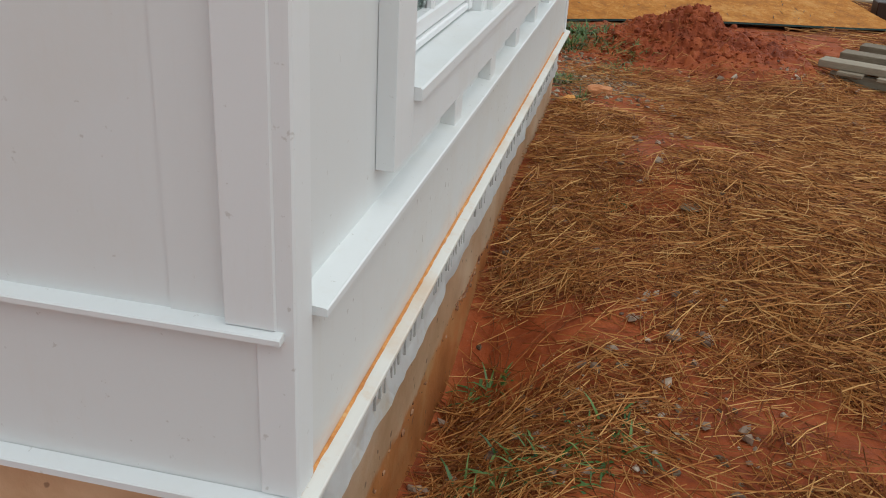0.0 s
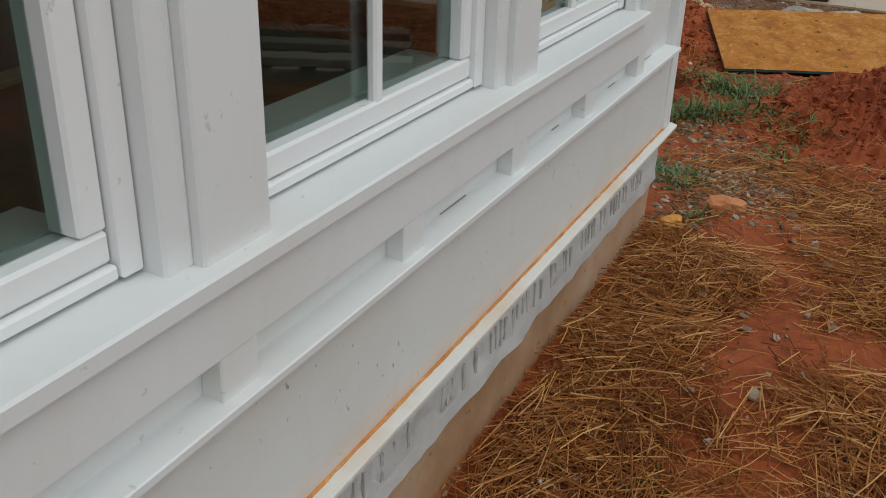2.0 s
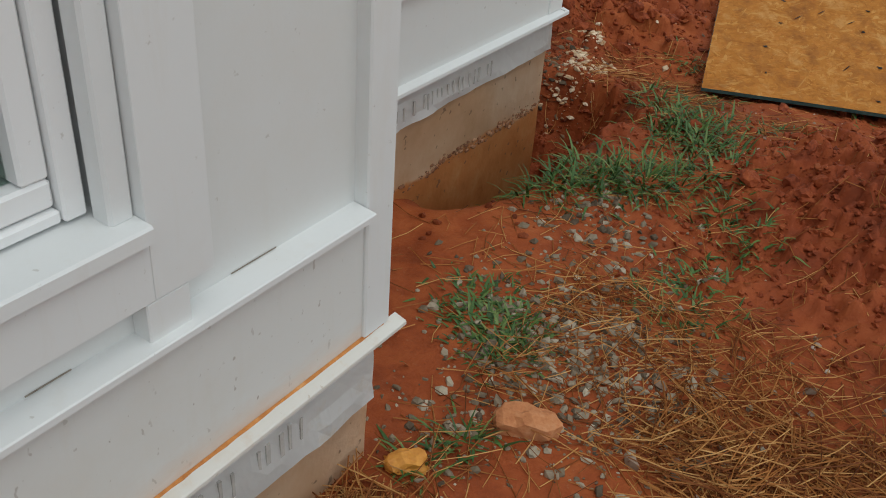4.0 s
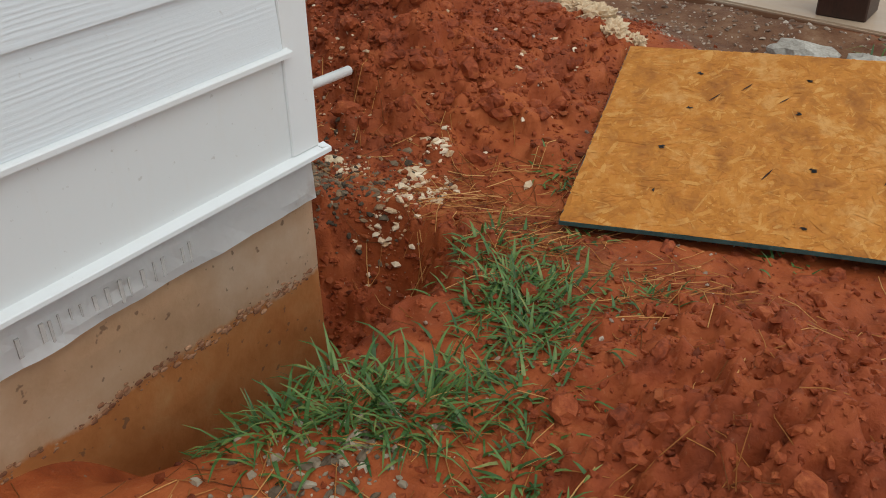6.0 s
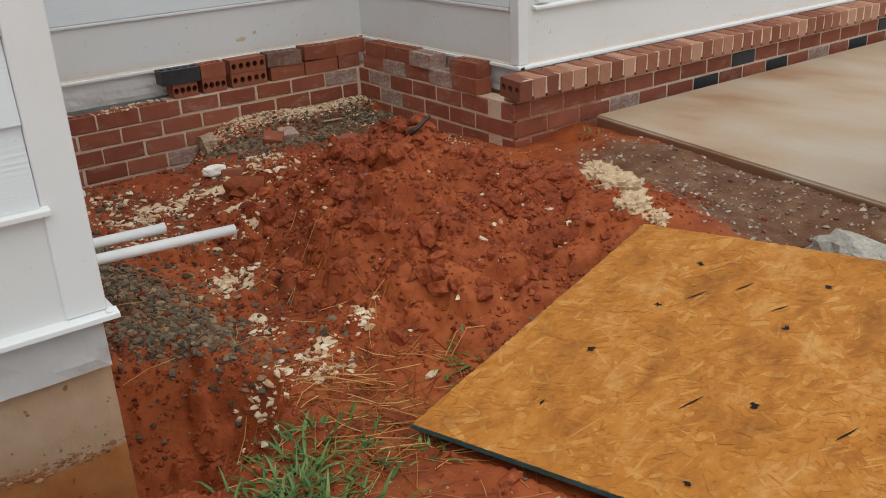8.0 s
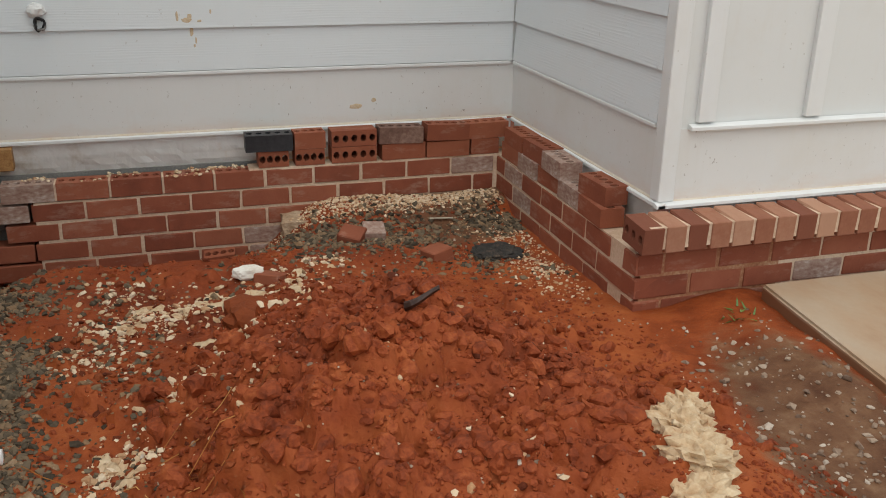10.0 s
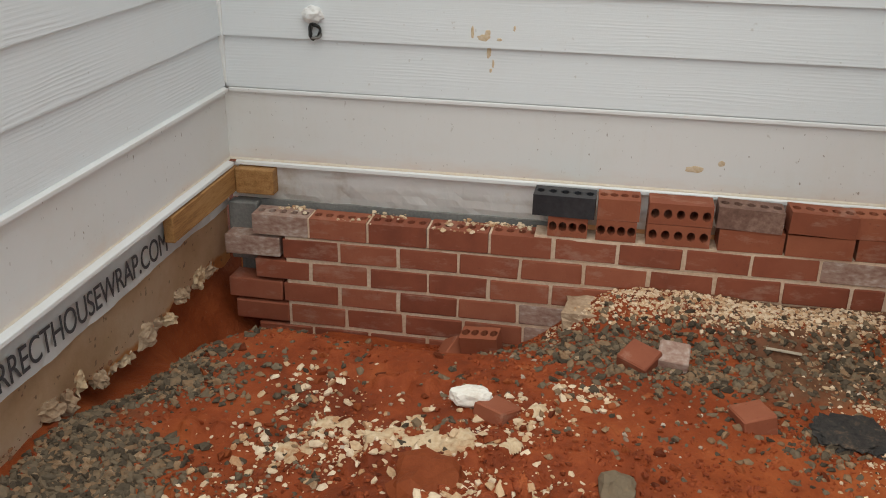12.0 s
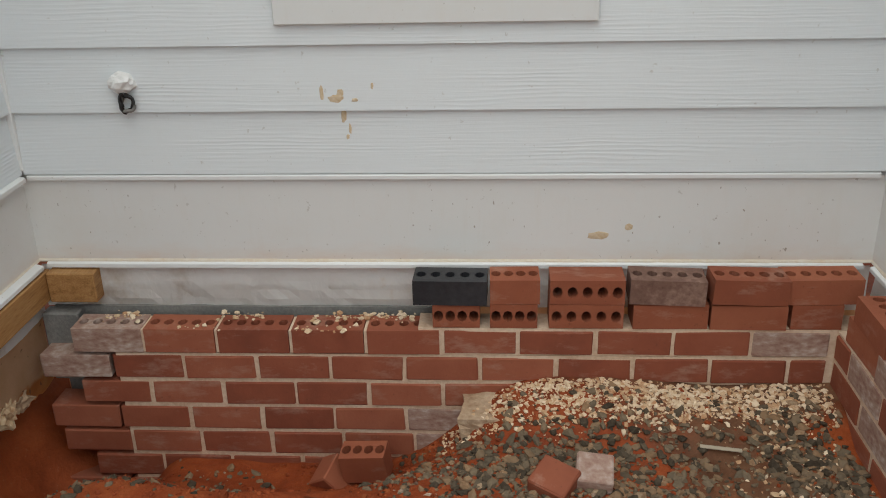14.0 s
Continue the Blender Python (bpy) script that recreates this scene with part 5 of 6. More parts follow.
# cable stub on the siding
stub = tagged(empty("cable_stub", (CX, 5.392, 0.872)), "white caulked cable stub with curled black wires on siding", "fixture")
bm = bmesh.new()
bmesh.ops.create_icosphere(bm, subdivisions=3, radius=1)
for v in bm.verts:
    d = v.co.normalized()
    s = 1 + 0.25 * noise.noise(d * 2.3)
    v.co = Vector((d.x * 0.028 * s + 0.012, d.y * 0.034 * s, d.z * 0.028 * s + 0.028))
cap = part("cap", bm, pvc, stub)
for k in range(4):
    curve = bpy.data.curves.new("wire", "CURVE")
    curve.dimensions, curve.bevel_depth, curve.bevel_resolution = "3D", 0.0045, 2
    sp = curve.splines.new("POLY")
    n = 18
    sp.points.add(n - 1)
    for i in range(n):
        a = -0.9 + 4.6 * i / (n - 1) + k * 0.8
        r_ = 0.020 + 0.004 * math.sin(3 * a + k)
        sp.points[i].co = (0.020 + 0.006 * math.sin(a * 1.7 + k * 2), 0.008 + r_ * math.cos(a) * 0.85, -0.022 + r_ * math.sin(a) * 1.15, 1)
    wire_ob = new("wire_curve", curve)
    me = bpy.data.meshes.new_from_object(wire_ob)
    bpy.data.objects.remove(wire_ob)
    w_ = part("wire", me, None, stub, "curled cable")
    me.materials.clear()
    me.materials.append(black_plastic if k < 3 else block_grey)

# tan glue stains on the siding
stain_mat = rough_stuff("tan_adhesive_stain", [(0.3, (0.50, 0.36, 0.20)), (0.7, (0.66, 0.56, 0.42))], 30, 120, 0.6, 0.3, 0.001)


def siding_front(z):
    """How far the lap boards of the back wall stand out at a height."""
    f = ((z - Z2) % LAP) / LAP
    return CX - 0.008 + 0.0175 - 0.013 * f


for k, (y, z, w_, h_) in enumerate(((5.905, 0.865, 0.005, 0.026), (5.940, 0.853, 0.022, 0.012), (5.952, 0.868, 0.010, 0.010), (5.957, 0.800, 0.008, 0.026), (5.972, 0.770, 0.004, 0.018),
                                    (5.965, 0.752, 0.005, 0.008), (6.035, 0.885, 0.004, 0.009), (5.99, 0.85, 0.009, 0.005), (6.62, 0.475, 0.03, 0.012), (6.70, 0.50, 0.012, 0.01))):
    x_ = siding_front(z) if z > 0.66 else CX
    lump("glue_smear", (x_, y, z), (0.0018, w_, h_), stain_mat, "thin tan adhesive smear on white siding", "stain", 60 + k, 0.45, 2, 2.0, group="adhesive smears")

# lettering on the housewrap


def lettering(words, size, squeeze, m, parent):
    curve = bpy.data.curves.new("lettering", "FONT")
    curve.body, curve.size, curve.extrude, curve.space_character = words, size, 0.0006, 0.95
    ob = new("lettering_curve", curve)
    me = bpy.data.meshes.new_from_object(ob)
    bpy.data.objects.remove(ob)
    me.materials.clear()
    t = part("lettering", me, ink, parent, "faded black printed lettering")
    t.matrix_world = m @ Matrix.Diagonal((squeeze, 1, 1, 1))


lettering("CORRECTHOUSEWRAP.COM", 0.098, 0.76, pose(-1.745, BY1 - 0.0055, 0.262, 90, 0, 180), wall_c)
faded_ink = rough_stuff("faded_grey_print", [(0.35, (0.34, 0.325, 0.305)), (0.6, (0.56, 0.535, 0.50))], 12, 60)
ri = random.Random(77)
for parent, x, y0, y1, z0, z1 in ((wall_a, AX + 0.001, 0.45, 3.2, 0.262, 0.325), (wall_b, BX + 0.001, 3.5, 4.75, 0.275, 0.330)):
    y = y0
    while y < y1:
        if ri.random() < (0.6 if parent is wall_a else 0.85 if y < 4.62 else 0.1):
            wdt = ri.choice((0.004, 0.006, 0.009))
            part("print_bar", box(x - 0.024, x - 0.0122, y, y + wdt, z0 + ri.uniform(0, 0.015), z1 - ri.uniform(0, 0.01)), faded_ink, parent)
        y += ri.uniform(0.016, 0.032)

# timber stack and dark block by the straw
stack = tagged(empty("timber_pallet", (1.62, 4.75, 0)), "weathered grey-tan timber pallet stacked on the straw", "pallet")
gz = ground_z(1.62, 4.75)
for k, (dx, dy, z, l) in enumerate(((0, -0.36, 0.0, 1.2), (0.02, 0.02, 0.0, 1.2), (0, 0.40, 0.0, 1.2))):
    part("bearer", box(0.0 + dx, l, dy - 0.02, dy + 0.02, gz - 0.02, gz + 0.085, 0.003), grey_wood, stack)
for k in range(4):
    x = 0.05 + 0.2 * k
    part("deck_board", box(x, x + 0.13, -0.46, 0.52, gz + 0.086, gz + 0.106, 0.003), grey_wood, stack)
for k in range(3):
    part("deck_board", box(-0.06 + 0.03 * k, 1.3, -0.42 + 0.3 * k, -0.30 + 0.3 * k, gz + 0.107, gz + 0.145, 0.003), grey_wood, stack)
stack.matrix_world = pose(1.50, 4.72, 0, 0, 0, -24)
tagged(part("dark_beam", box(2.03, 3.2, 6.75, 6.95, 0.03, 0.2, 0.006), dark_post_wood), "dark brown timber beam lying on straw", "beam")

# ---------- loose litter: straw, gravel, clods, grass ----------


def rng(seed):
    return np.random.RandomState(seed)


def needles(name, X, Y, length, thick, lift, seed, material, label, heading=None):
    """Thin curved three-sided needles lying on the ground."""
    r = rng(seed)
    N = len(X)
    a = r.rand(N) * 6.283 if heading is None else heading
    L = length * (0.5 + 0.9 * r.rand(N))
    bend = r.randn(N) * 0.18
    up = lift * r.rand(N) ** 1.6
    tilt = r.randn(N) * 0.055
    V = np.zeros((N, 3, 3, 3))
    for q, s in enumerate((-0.5, 0.0, 0.5)):
        side = bend * L * (0.25 - s * s)
        px, py = X + np.cos(a) * s * L - np.sin(a) * side, Y + np.sin(a) * s * L + np.cos(a) * side
        pz = height_at(px, py) + 0.0015 + up + tilt * s * L
        pz = np.maximum(pz, height_at(px, py) + 0.0008)
        w = thick * (0.75 + 0.5 * r.rand(N))
        for k, (ox, oz) in enumerate(((-0.5, 0.0), (0.5, 0.0), (0.0, 0.8))):
            V[:, q, k, 0], V[:, q, k, 1], V[:, q, k, 2] = px - np.sin(a) * ox * w, py + np.cos(a) * ox * w, pz + oz * w
    base = np.arange(N)[:, None, None] * 9
    quads_ = []
    for q in range(2):
        for k in range(3):
            quads_.append([q * 3 + k, q * 3 + (k + 1) % 3, q * 3 + 3 + (k + 1) % 3, q * 3 + 3 + k])
    Fq = (base + np.array(quads_)[None]).reshape(-1, 4)
    ob = part(name, mesh_from(name, V.reshape(-1, 3), Fq, 4), material)
    return tagged(ob, label, "straw", kind="stuff")


def pick(weight, n, x0, x1, y0, y1, seed):
    r = rng(seed)
    X, Y = x0 + (x1 - x0) * r.rand(n * 4), y0 + (y1 - y0) * r.rand(n * 4)
    keep = r.rand(n * 4) < weight(X, Y)
    return X[keep][:n], Y[keep][:n]


def open_ground(X, Y):
    """1 where the ground is not under the house."""
    house = ((X < 0.0) & (Y < 3.40) & (Y > 0.05)) | ((X < -0.56) & (Y < 5.07) & (Y > 0.05)) | (X < -3.04) | ((X < -1.7) & (Y > 7.22))
    slab = (X > SX) & (Y > SY + SLOPE * (X - SX))
    return ~(house | slab)


def straw_w(X, Y):
    return open_ground(X, Y) * (0.06 + 0.94 * straw_weight(X, Y) ** 1.3)


sx, sy = pick(straw_w, 62000, -0.02, 2.3, -0.9, 4.3, 21)
needles("pine_straw", sx, sy, 0.11, 0.0021, 0.026, 22, straw_mat, "loose orange-brown pine straw covering the clay", rng(24).rand(len(sx)) * 6.283)
cl = rng(71)
ccx, ccy = pick(straw_w, 800, 0.0, 2.3, -0.9, 4.2, 72)
cid = cl.randint(0, len(ccx), 20000)
sx, sy = ccx[cid] + cl.randn(20000) * 0.045, ccy[cid] + cl.randn(20000) * 0.045
ok = open_ground(sx, sy)
ang_ = (cl.rand(len(ccx)) * 6.283)[cid] + cl.randn(20000) * 0.5
needles("pine_straw", sx[ok], sy[ok], 0.14, 0.0027, 0.040, 73, straw_mat, "clumped pine straw lying in tufts", ang_[ok])
sx, sy = pick(lambda X, Y: open_ground(X, Y) * straw_weight(X, Y), 9000, 1.0, 7.5, 3.6, 13.0, 23)
needles("pine_straw", sx, sy, 0.24, 0.0045, 0.03, 24, straw_mat, "pine straw spread over the far ground")
sx, sy = pick(lambda X, Y: open_ground(X, Y) * (0.05 + bump2(X, Y, -0.45, 5.62, 0.35, 0.2) + 0.7 * bump2(X, Y, 0.0, 5.42, 0.35, 0.16) + 0.35 * bump2(X, Y, 0.15, 4.3, 0.5, 0.6)), 1500, -1.3, 1.0, 3.7, 6.0, 25)
needles("pine_straw", sx, sy, 0.11, 0.0022, 0.012, 26, straw_mat, "sparse pine straw scattered on red clay")

phi = (1 + 5 ** 0.5) / 2
ICO = np.array([(-1, phi, 0), (1, phi, 0), (-1, -phi, 0), (1, -phi, 0), (0, -1, phi), (0, 1, phi), (0, -1, -phi), (0, 1, -phi), (phi, 0, -1), (phi, 0, 1), (-phi, 0, -1), (-phi, 0, 1)]) / 1.9
ICO_F = np.array([(0, 11, 5), (0, 5, 1), (0, 1, 7), (0, 7, 10), (0, 10, 11), (1, 5, 9), (5, 11, 4), (11, 10, 2), (10, 7, 6), (7, 1, 8),
                  (3, 9, 4), (3, 4, 2), (3, 2, 6), (3, 6, 8), (3, 8, 9), (4, 9, 5), (2, 4, 11), (6, 2, 10), (8, 6, 7), (9, 8, 1)])


ball = bmesh.new()
bmesh.ops.create_icosphere(ball, subdivisions=2, radius=1)
BALL = np.array([v.co[:] for v in ball.verts])
BALL_F = np.array([[v.index for v in f.verts] for f in ball.faces])
ball.free()


def stones(name, X, Y, small, large, flat, seed, material, label, category="gravel", power=2.5, lift=0.15, base=ICO, faces=ICO_F, jag=0.85, over=-9.0):
    """Angular stones strewn over the ground."""
    r = rng(seed)
    N, M = len(X), len(base)
    S = small + (large - small) * r.rand(N) ** power
    V = base[None] * (1 + jag * (r.rand(N, M, 1) - 0.5))
    V = V * np.stack([0.8 + 0.6 * r.rand(N), 0.6 + 0.4 * r.rand(N), flat * (0.7 + 0.6 * r.rand(N))], -1)[:, None]
    a, b = r.rand(N) * 6.283, r.randn(N) * 0.35
    x1, z1 = V[..., 0] * np.cos(b)[:, None] - V[..., 2] * np.sin(b)[:, None], V[..., 0] * np.sin(b)[:, None] + V[..., 2] * np.cos(b)[:, None]
    x2, y2 = x1 * np.cos(a)[:, None] - V[..., 1] * np.sin(a)[:, None], x1 * np.sin(a)[:, None] + V[..., 1] * np.cos(a)[:, None]
    P = np.stack([x2, y2, z1], -1) * S[:, None, None]
    P[..., 0] += X[:, None]
    P[..., 1] += Y[:, None]
    floor_ = np.maximum(height_at(X, Y), np.where((X < FX + 0.12) & (Y > 6.27), over, -9.0))
    P[..., 2] += (floor_ + S * flat * lift)[:, None]
    Ft = (np.arange(N)[:, None, None] * M + faces[None]).reshape(-1, 3)
    return tagged(part(name, mesh_from(name, P.reshape(-1, 3), Ft, 3), material), label, category, kind="stuff")


def scatter(sites, spread, seed):
    """Points strewn round (x, y, count, reach) sites."""
    r = rng(seed)
    xs, ys = [], []
    for x, y, n, reach in sites:
        xs.append(x + r.randn(n) * reach * spread)
        ys.append(y + r.randn(n) * reach * spread)
    X, Y = np.concatenate(xs), np.concatenate(ys)
    ok_ = open_ground(X, Y)
    return X[ok_], Y[ok_]


# grey gravel along the courtyard's left wall and in the rubble corner
gx, gy = pick(lambda X, Y: open_ground(X, Y) * np.clip(bump2(X, Y, -1.13, 5.34, 0.33, 0.14, 0.1, 1.5) + bump2(X, Y, -1.9, 5.22, 0.65, 0.16, 0, 1.5)
                                                       + 0.5 * bump2(X, Y, -2.75, 5.33, 0.10, 0.08) + 0.04, 0, 1) * (1 - bump2(X, Y, -0.64, 5.2, 0.33, 0.28, 0, 3)) * np.clip(0.8 + 1.0 * lattice(X, Y, 0.22, 97), 0.03, 1), 13000, -3.0, -0.6, 5.05, 5.75, 31)
stones("gravel", gx, gy, 0.004, 0.0160, 0.6, 32, gravel_mat, "grey crushed gravel along the footing")
gx, gy = pick(lambda X, Y: open_ground(X, Y) * np.clip(bump2(X, Y, -2.72, 6.75, 0.16, 0.5, 0, 1.5) + 0.8 * bump2(X, Y, -2.62, 7.02, 0.22, 0.2) + 0.05, 0, 1) * np.clip(0.6 + 1.0 * lattice(X, Y, 0.2, 98), 0.05, 1), 5600, -3.04, -2.1, 5.9, 7.22, 33)
stones("gravel", gx, gy, 0.004, 0.0165, 0.6, 34, gravel_mat, "dark grey gravel in the brick corner")
gx, gy = pick(lambda X, Y: open_ground(X, Y) * np.clip(bump2(X, Y, -2.97, 6.75, 0.10, 0.55, 0, 2) + 0.3 * bump2(X, Y, -2.5, 7.12, 0.5, 0.10), 0, 1), 7500, -3.046, -1.9, 6.2, 7.225, 35)
stones("mortar_crumbs", gx, gy, 0.002, 0.010, 0.55, 36, crumb_mat, "cream mortar crumbs heaped against the bricks", "rubble", over=0.05)
sites = [(-1.30, 5.67, 60, 0.05), (-1.24, 5.60, 40, 0.03), (-1.84, 6.08, 70, 0.08), (-1.98, 6.2, 70, 0.09), (-1.69, 6.02, 60, 0.07), (-1.5, 5.85, 60, 0.09), (-0.66, 5.62, 60, 0.05),
         (-0.67, 5.46, 50, 0.05), (-0.93, 5.57, 40, 0.03), (-0.75, 5.80, 30, 0.025), (-2.1, 5.65, 110, 0.09), (-2.16, 5.8, 110, 0.08), (-2.36, 5.63, 60, 0.07), (-2.15, 6.05, 90, 0.08),
         (-2.31, 6.21, 60, 0.06), (-2.45, 6.36, 40, 0.05), (-1.87, 5.58, 70, 0.08), (-1.4, 5.9, 60, 0.16), (-0.8, 6.1, 25, 0.25), (-1.1, 6.6, 20, 0.3), (-0.85, 6.4, 15, 0.15)]
gx, gy = scatter([(x, y, n * 2, q * 1.1) for x, y, n, q in sites], 0.9, 37)
stones("mortar_crumbs", gx, gy, 0.0025, 0.016, 0.5, 38, crumb_mat, "cream concrete crumbs strewn over red clay", "rubble", 3.0, 0.35)
def spill(name, sites, seed, label, thick=0.011, cut=0.42):
    """Broken patches of set mortar lying on the ground: a thin ragged skin with a lumpy top."""
    step = 0.005
    r = rng(seed)
    keep_v, keep_f, off = [], [], 0
    for cx, cy, rx, ry, turn in sites:
        m = max(rx, ry) * 1.5
        ux, uy = np.arange(cx - m, cx + m, step), np.arange(cy - m, cy + m, step)
        U, W = np.meshgrid(ux, uy, indexing="ij")
        cover = bump2(U, W, cx, cy, rx, ry, turn, 1.5) * (0.72 + 0.60 * lattice(U, W, 0.045, seed) + 0.22 * lattice(U, W, 0.018, seed + 1))
        lie = sum(height_at(U + dx, W + dy) for dx, dy in ((0, 0), (0.025, 0), (-0.025, 0), (0, 0.025), (0, -0.025), (0.04, 0.04), (-0.04, 0.04), (0.04, -0.04), (-0.04, -0.04))) / 9
        top = lie - 0.004 + np.sqrt(np.clip((cover - cut) * 3.5, 0, 1)) * (thick + 0.007 * lattice(U, W, 0.03, seed + 2) + 0.0045 * lattice(U, W, 0.013, seed + 3))
        on = cover > cut - 0.02
        on[0, :] = on[-1, :] = on[:, 0] = on[:, -1] = False
        n0, n1 = U.shape
        a, b = np.meshgrid(np.arange(n0 - 1), np.arange(n1 - 1), indexing="ij")
        ok_ = on[:-1, :-1] & on[1:, :-1] & on[1:, 1:] & on[:-1, 1:]
        c = (a * n1 + b)[ok_]
        keep_f.append(off + np.stack([c, c + n1, c + n1 + 1, c + 1], -1))
        keep_v.append(np.stack([U + 0.002 * lattice(U, W, 0.011, seed + 5), W, top], -1).reshape(-1, 3))
        off += n0 * n1
    Vv, Ff = np.concatenate(keep_v), np.concatenate(keep_f)
    used, back = np.unique(Ff, return_inverse=True)
    ob = part(name, mesh_from(name, Vv[used], back.reshape(-1, 4), 4, True), spill_mat)
    return tagged(ob, label, "rubble", kind="stuff")


spill("mortar_spill", [(-1.25, 5.66, 0.085, 0.06, 0.5), (-1.33, 5.60, 0.04, 0.035, 0), (-0.765, 5.675, 0.075, 0.035, 0.3), (-1.02, 5.60, 0.04, 0.028, 0.2), (-0.82, 5.823, 0.032, 0.022, 0),
                       (-0.72, 5.60, 0.035, 0.022, 0)], 37, "cream mortar spilled on red clay near the pipes")
spill("mortar_spill", [(-1.88, 6.07, 0.12, 0.06, 0.9), (-1.66, 6.00, 0.07, 0.05, 0.2), (-1.78, 5.89, 0.10, 0.05, 0.6), (-1.52, 5.82, 0.08, 0.035, 0.4), (-1.95, 6.22, 0.06, 0.04, 0.8),
                       (-1.42, 5.74, 0.06, 0.035, 0.5), (-1.60, 5.90, 0.05, 0.03, 0.3)], 52, "broken cream mortar skin on the flank of the spoil heap")
spill("mortar_spill", [(-2.21, 5.86, 0.10, 0.15, 0.2), (-2.16, 6.03, 0.08, 0.11, 0.3), (-2.22, 5.72, 0.06, 0.11, -0.2), (-2.14, 6.16, 0.05, 0.05, 0), (-2.33, 6.23, 0.04, 0.035, 0), (-2.09, 5.66, 0.06, 0.06, 0)],
      68, "flat cream mortar spill at the foot of the brick wall")
# pebbles in the yard
gx, gy = pick(lambda X, Y: open_ground(X, Y) * np.clip(0.25 + 0.7 * lattice(X, Y, 0.4, 51), 0, 1), 1000, 0.0, 2.2, -0.6, 4.4, 41)
stones("pebbles", gx, gy, 0.004, 0.020, 0.65, 42, pebble_mat, "small mixed pebbles in the straw", "gravel", 2.6, 0.7)
gx, gy = scatter([(0.10, 3.98, 800, 0.17), (0.25, 3.78, 500, 0.16), (0.05, 3.55, 160, 0.09), (-0.1, 4.5, 160, 0.10), (0.75, 1.75, 80, 0.14), (0.35, 1.0, 70, 0.2), (-0.12, 4.62, 90, 0.1), (0.1, 4.35, 70, 0.15), (0.9, 2.2, 60, 0.15), (0.05, 2.0, 30, 0.06)], 0.9, 43)
stones("pebbles", gx, gy, 0.003, 0.016, 0.6, 44, pale_pebble, "grey and tan pebbles near the footing", "gravel")
gx, gy = pick(lambda X, Y: open_ground(X, Y) * bump2(X, Y, -0.5, 7.3, 1.0, 0.28, -0.12, 2.0), 900, -1.6, 0.6, 7.0, 7.7, 45)
stones("pebbles", gx, gy, 0.003, 0.013, 0.6, 46, pebble_mat, "fine sandy grit beside the patio", "gravel")
# clods on the heaps and in the hole
gx, gy = pick(lambda X, Y: open_ground(X, Y) * np.clip(mound_weight(X, Y) ** 0.8, 0, 1) * np.where(Y < 5.7, 0.15, 1), 3000, -2.0, 1.6, 4.2, 7.2, 47)
stones("clay_clods", gx, gy, 0.006, 0.036, 0.75, 48, spoil_clod, "crumbled red clay clods on the spoil heaps", "soil", 2.6, -0.05, BALL, BALL_F, 0.42)
gx, gy = pick(lambda X, Y: open_ground(X, Y) * np.clip(mound_weight(X, Y) ** 0.7 + 1.2 * bump2(X, Y, -0.64, 5.3, 0.35, 0.35) + 0.25 * bump2(X, Y, -1.2, 6.0, 1.2, 0.8), 0, 1), 11000, -2.0, 1.6, 4.2, 7.2, 147)
stones("clay_crumbs", gx, gy, 0.003, 0.013, 0.7, 148, spoil_clod, "fine red clay crumbs on the spoil heaps", "soil", 2.0, 0.1)
gx, gy = pick(lambda X, Y: open_ground(X, Y) * np.clip(bump2(X, Y, -0.65, 5.2, 0.35, 0.3) + bump2(X, Y, -1.6, 6.0, 0.8, 0.6) + 0.12, 0, 1), 1600, -2.8, 0.4, 4.0, 7.2, 49)
stones("clay_clods", gx, gy, 0.004, 0.018, 0.6, 50, clod_mat, "small red clay clods strewn over the ground", "soil", 3.0, 0.2)

gx, gy = pick(lambda X, Y: open_ground(X, Y) * np.clip(0.25 + 0.9 * lattice(X, Y, 0.25, 153), 0.04, 1), 9000, -3.04, -0.6, 5.1, 7.2, 154)
stones("clay_crumbs", gx, gy, 0.002, 0.010, 0.7, 155, spoil_clod, "fine red clay crumbs over the courtyard", "soil", 2.2, 0.1)
gx, gy = pick(lambda X, Y: open_ground(X, Y) * np.clip(0.15 + 0.8 * lattice(X, Y, 0.3, 156), 0.03, 1), 1800, -3.04, 0.3, 4.2, 7.3, 157)
stones("grit", gx, gy, 0.002, 0.008, 0.7, 158, pebble_mat, "pale grit strewn over red clay", "gravel", 2.5, 0.2)


def droppings(axis, at, a, b, z, n, seed):
    """Dried mortar droppings along the top of a course."""
    r = rng(seed)
    s_ = a + (b - a) * r.rand(n)
    keep = lattice(s_, s_ * 0, 0.11, seed) > -0.35
    s_, n = s_[keep], int(keep.sum())
    S = 0.002 + 0.0075 * r.rand(n) ** 2.5
    V = ICO[None] * (1 + 0.8 * (r.rand(n, 12, 1) - 0.5)) * S[:, None, None]
    across_ = at + 0.014 * r.randn(n)
    V[..., 0] += (s_ if axis == "x" else across_)[:, None]
    V[..., 1] += (s_ if axis == "y" else across_)[:, None]
    V[..., 2] = V[..., 2] * 0.6 + (z + S * 0.3)[:, None]
    Ft = (np.arange(n)[:, None, None] * 12 + ICO_F[None]).reshape(-1, 3)
    tagged(part("mortar_droppings", mesh_from("mortar_droppings", V.reshape(-1, 3), Ft, 3), crumb_mat), "dried mortar droppings on top of the brick course", "rubble", kind="stuff")


droppings("y", FX - 0.080, 5.25, 6.13, ZT, 300, 161)
droppings("y", FX - 0.012, 5.35, 6.20, ZT, 90, 162)


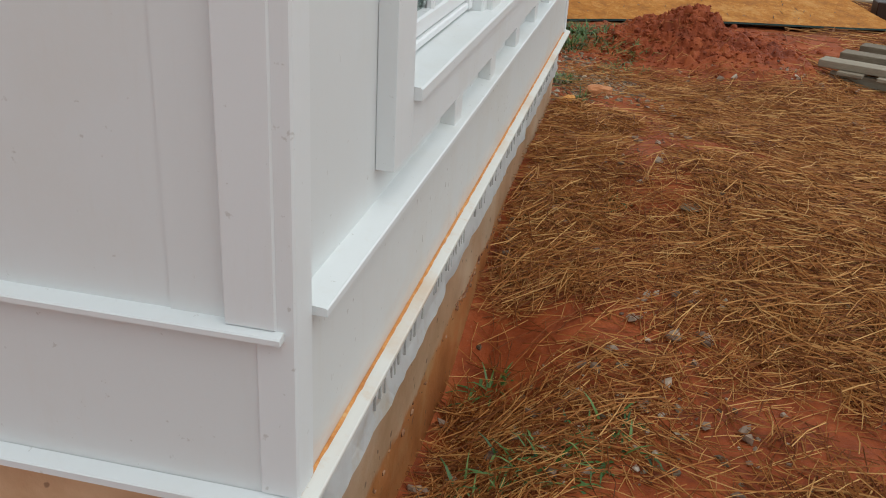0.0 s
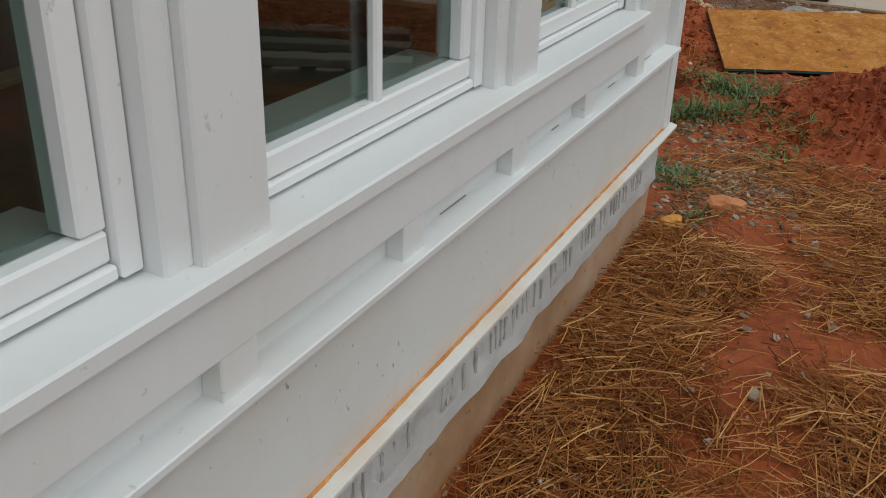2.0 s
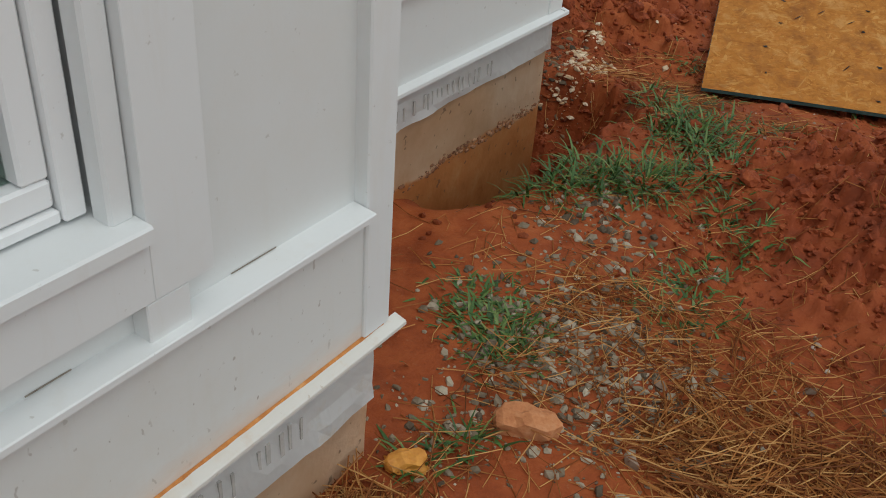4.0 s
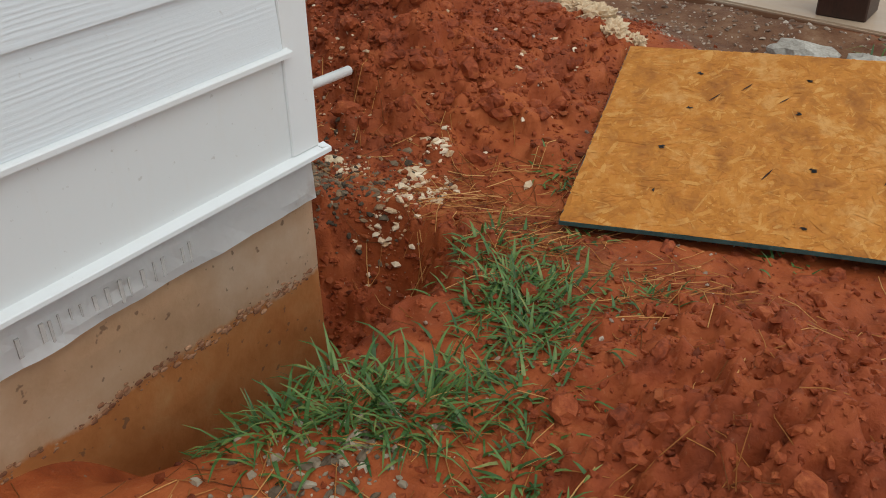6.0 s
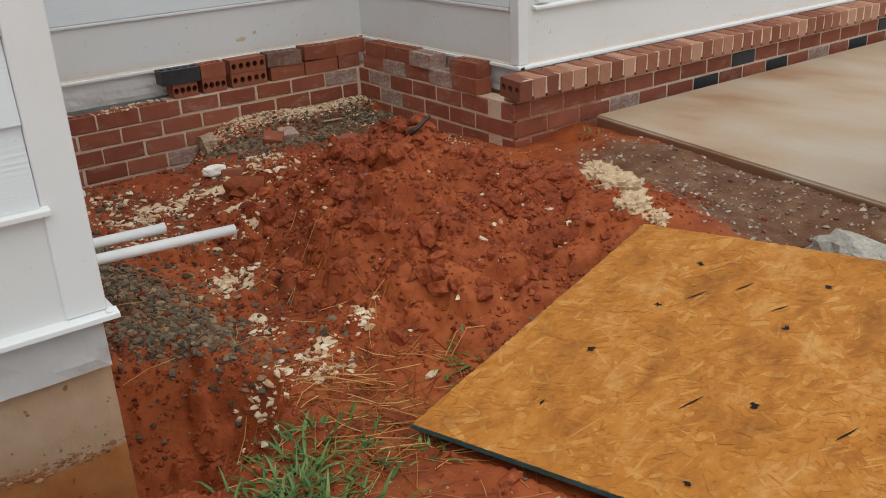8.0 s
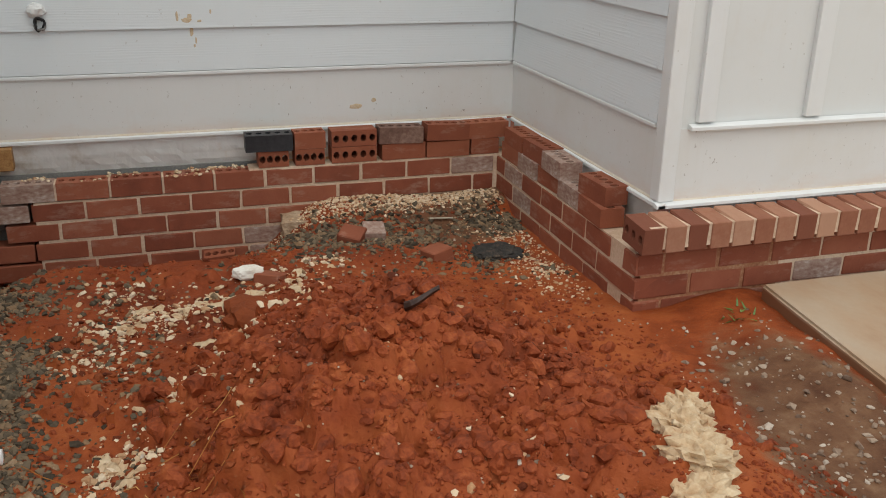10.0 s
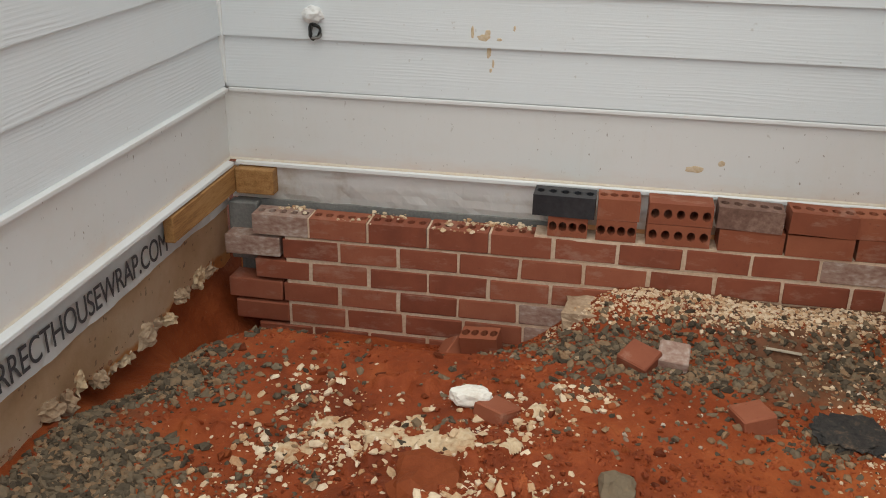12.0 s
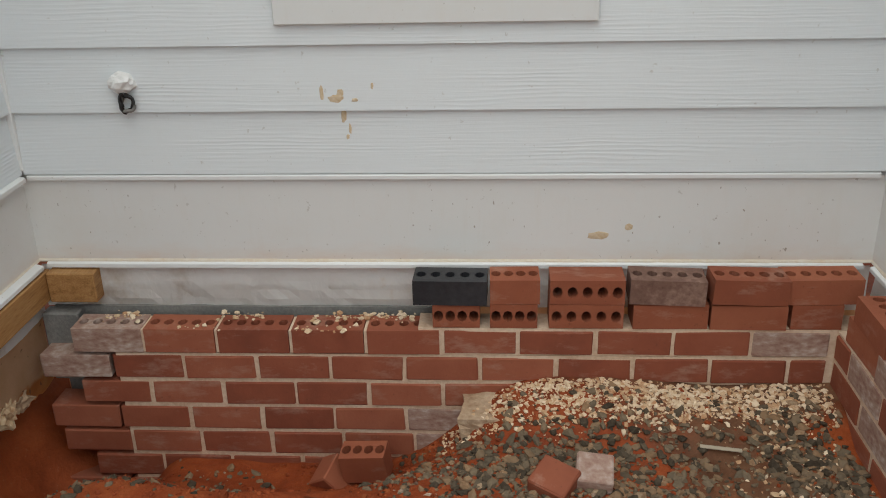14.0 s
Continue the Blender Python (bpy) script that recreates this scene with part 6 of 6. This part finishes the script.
def grass(sites, seed):
    r = rng(seed)
    Vs, Fs, off = [], [], 0
    for x, y, n, reach, tall in sites:
        X, Y = x + r.randn(n) * reach, y + r.randn(n) * reach
        ok_ = open_ground(X, Y)
        X, Y = X[ok_], Y[ok_]
        n = len(X)
        a = np.arctan2(Y - y, X - x) + r.randn(n) * 0.9
        L, w = tall * (0.3 + 0.6 * r.rand(n)), 0.0022 + 0.0028 * r.rand(n)
        lean = 0.45 + 1.15 * r.rand(n)
        z0 = height_at(X, Y) - 0.004
        V = np.zeros((n, 4, 2, 3))
        for q, s in enumerate((0.0, 0.35, 0.7, 1.0)):
            out = L * s * np.sin(lean * (0.5 + 0.8 * s))
            zz = z0 + L * s * np.cos(lean * (0.5 + 0.8 * s))
            wd = w * (1 - 0.85 * s ** 2)
            for k, sd in enumerate((-1, 1)):
                V[:, q, k, 0] = X + np.cos(a) * out - np.sin(a) * wd * sd
                V[:, q, k, 1] = Y + np.sin(a) * out + np.cos(a) * wd * sd
                V[:, q, k, 2] = np.maximum(zz, z0 + 0.006)
        quads_ = np.array([[2 * q, 2 * q + 1, 2 * q + 3, 2 * q + 2] for q in range(3)])
        Fs.append((off + np.arange(n)[:, None, None] * 8 + quads_[None]).reshape(-1, 4))
        Vs.append(V.reshape(-1, 3))
        off += n * 8
    return tagged(part("grass", mesh_from("grass", np.concatenate(Vs), np.concatenate(Fs), 4), grass_mat), "green grass tufts growing in the red clay", "grass", kind="stuff")


grass([(-0.30, 4.62, 150, 0.08, 0.13), (-0.20, 4.74, 190, 0.08, 0.13), (-0.06, 4.80, 190, 0.08, 0.12), (0.08, 4.92, 120, 0.07, 0.10), (-0.08, 5.20, 240, 0.07, 0.10), (-0.16, 5.28, 140, 0.07, 0.09),
       (-0.28, 5.40, 110, 0.07, 0.08), (0.0, 5.10, 120, 0.06, 0.09), (0.16, 5.36, 60, 0.06, 0.06), (-0.38, 5.90, 50, 0.04, 0.07), (0.18, 4.72, 70, 0.05, 0.08),
       (0.32, 4.62, 80, 0.05, 0.07), (0.26, 4.25, 120, 0.06, 0.06), (0.24, 4.42, 60, 0.05, 0.07), (-0.12, 5.6, 20, 0.05, 0.06), (0.35, 5.75, 25, 0.05, 0.06)], 61)
grass([(-0.05, 3.90, 300, 0.07, 0.055), (0.02, 3.84, 160, 0.05, 0.05), (-0.14, 3.98, 120, 0.06, 0.05), (0.10, 3.52, 45, 0.03, 0.09), (0.06, 3.42, 30, 0.03, 0.08)], 62)
grass([(0.14, 0.68, 60, 0.05, 0.10), (0.26, 0.78, 60, 0.06, 0.09), (0.42, 0.83, 40, 0.05, 0.09), (0.09, 1.19, 28, 0.03, 0.10), (0.35, 2.12, 16, 0.02, 0.08), (0.06, 0.63, 30, 0.03, 0.09),
       (-0.10, 6.88, 50, 0.05, 0.08), (0.05, 6.93, 60, 0.06, 0.09), (0.3, 7.2, 90, 0.08, 0.12), (0.55, 7.1, 60, 0.08, 0.1), (-1.55, 7.5, 16, 0.03, 0.05)], 63)

# a dark twig stuck in the heap
bm = bmesh.new()
ring_ = []
for k in range(6):
    f = k / 5
    c_ = Vector((0.01 * math.sin(f * 5), 0.09 * f, 0.03 * f))
    rad = 0.012 * (1 - 0.5 * f)
    ring_.append([bm.verts.new(c_ + Vector((rad * math.cos(t), 0, rad * math.sin(t)))) for t in (k2 * math.pi / 3 for k2 in range(6))])
for k in range(5):
    for q in range(6):
        bm.faces.new((ring_[k][q], ring_[k][(q + 1) % 6], ring_[k + 1][(q + 1) % 6], ring_[k + 1][q]))
bm.faces.new(ring_[0])
bm.faces.new(ring_[-1])
twig = part("twig", bm, dark_post_wood)
twig.matrix_world = pose(-1.23, 6.32, ground_z(-1.23, 6.32) + 0.02, 12, 0, -20)
tagged(twig, "short dark stick lying in red clay", "stick")

# clay crust clinging to the footings at the old soil line


def crust(axis, face, a, b, z, n, seed):
    """A ragged line of clay crumbs stuck to a footing."""
    r = rng(seed)
    s_ = a + (b - a) * r.rand(n)
    s_ = s_[r.rand(n) < np.clip(0.45 + 1.3 * lattice(s_, s_ * 0, 0.17, seed + 3), 0.08, 1)]
    n = len(s_)
    zz = z + 0.012 * lattice(s_, s_ * 0, 0.12, seed) + 0.009 * r.randn(n)
    S = 0.0015 + 0.0055 * r.rand(n) ** 2.5
    V = ICO[None] * (1 + 0.6 * (r.rand(n, 12, 1) - 0.5)) * S[:, None, None]
    V[..., 0] *= 1.6 if axis == "x" else 0.7
    V[..., 1] *= 1.6 if axis == "y" else 0.7
    V[..., 0] += (s_ if axis == "x" else np.full(n, face))[:, None]
    V[..., 1] += (s_ if axis == "y" else np.full(n, face))[:, None]
    V[..., 2] += zz[:, None]
    Ft = (np.arange(n)[:, None, None] * 12 + ICO_F[None]).reshape(-1, 3)
    tagged(part("clay_crust", mesh_from("clay_crust", V.reshape(-1, 3), Ft, 3), crust_mat), "ragged clay crust clinging to the footing", "soil", kind="stuff")


crust("y", BX - 0.027, 3.45, 5.04, 0.062, 500, 92)
crust("y", AX - 0.027, 0.1, 3.36, 0.045, 500, 93)
crust("x", BY1 - 0.027, -3.0, -0.65, 0.08, 400, 94)
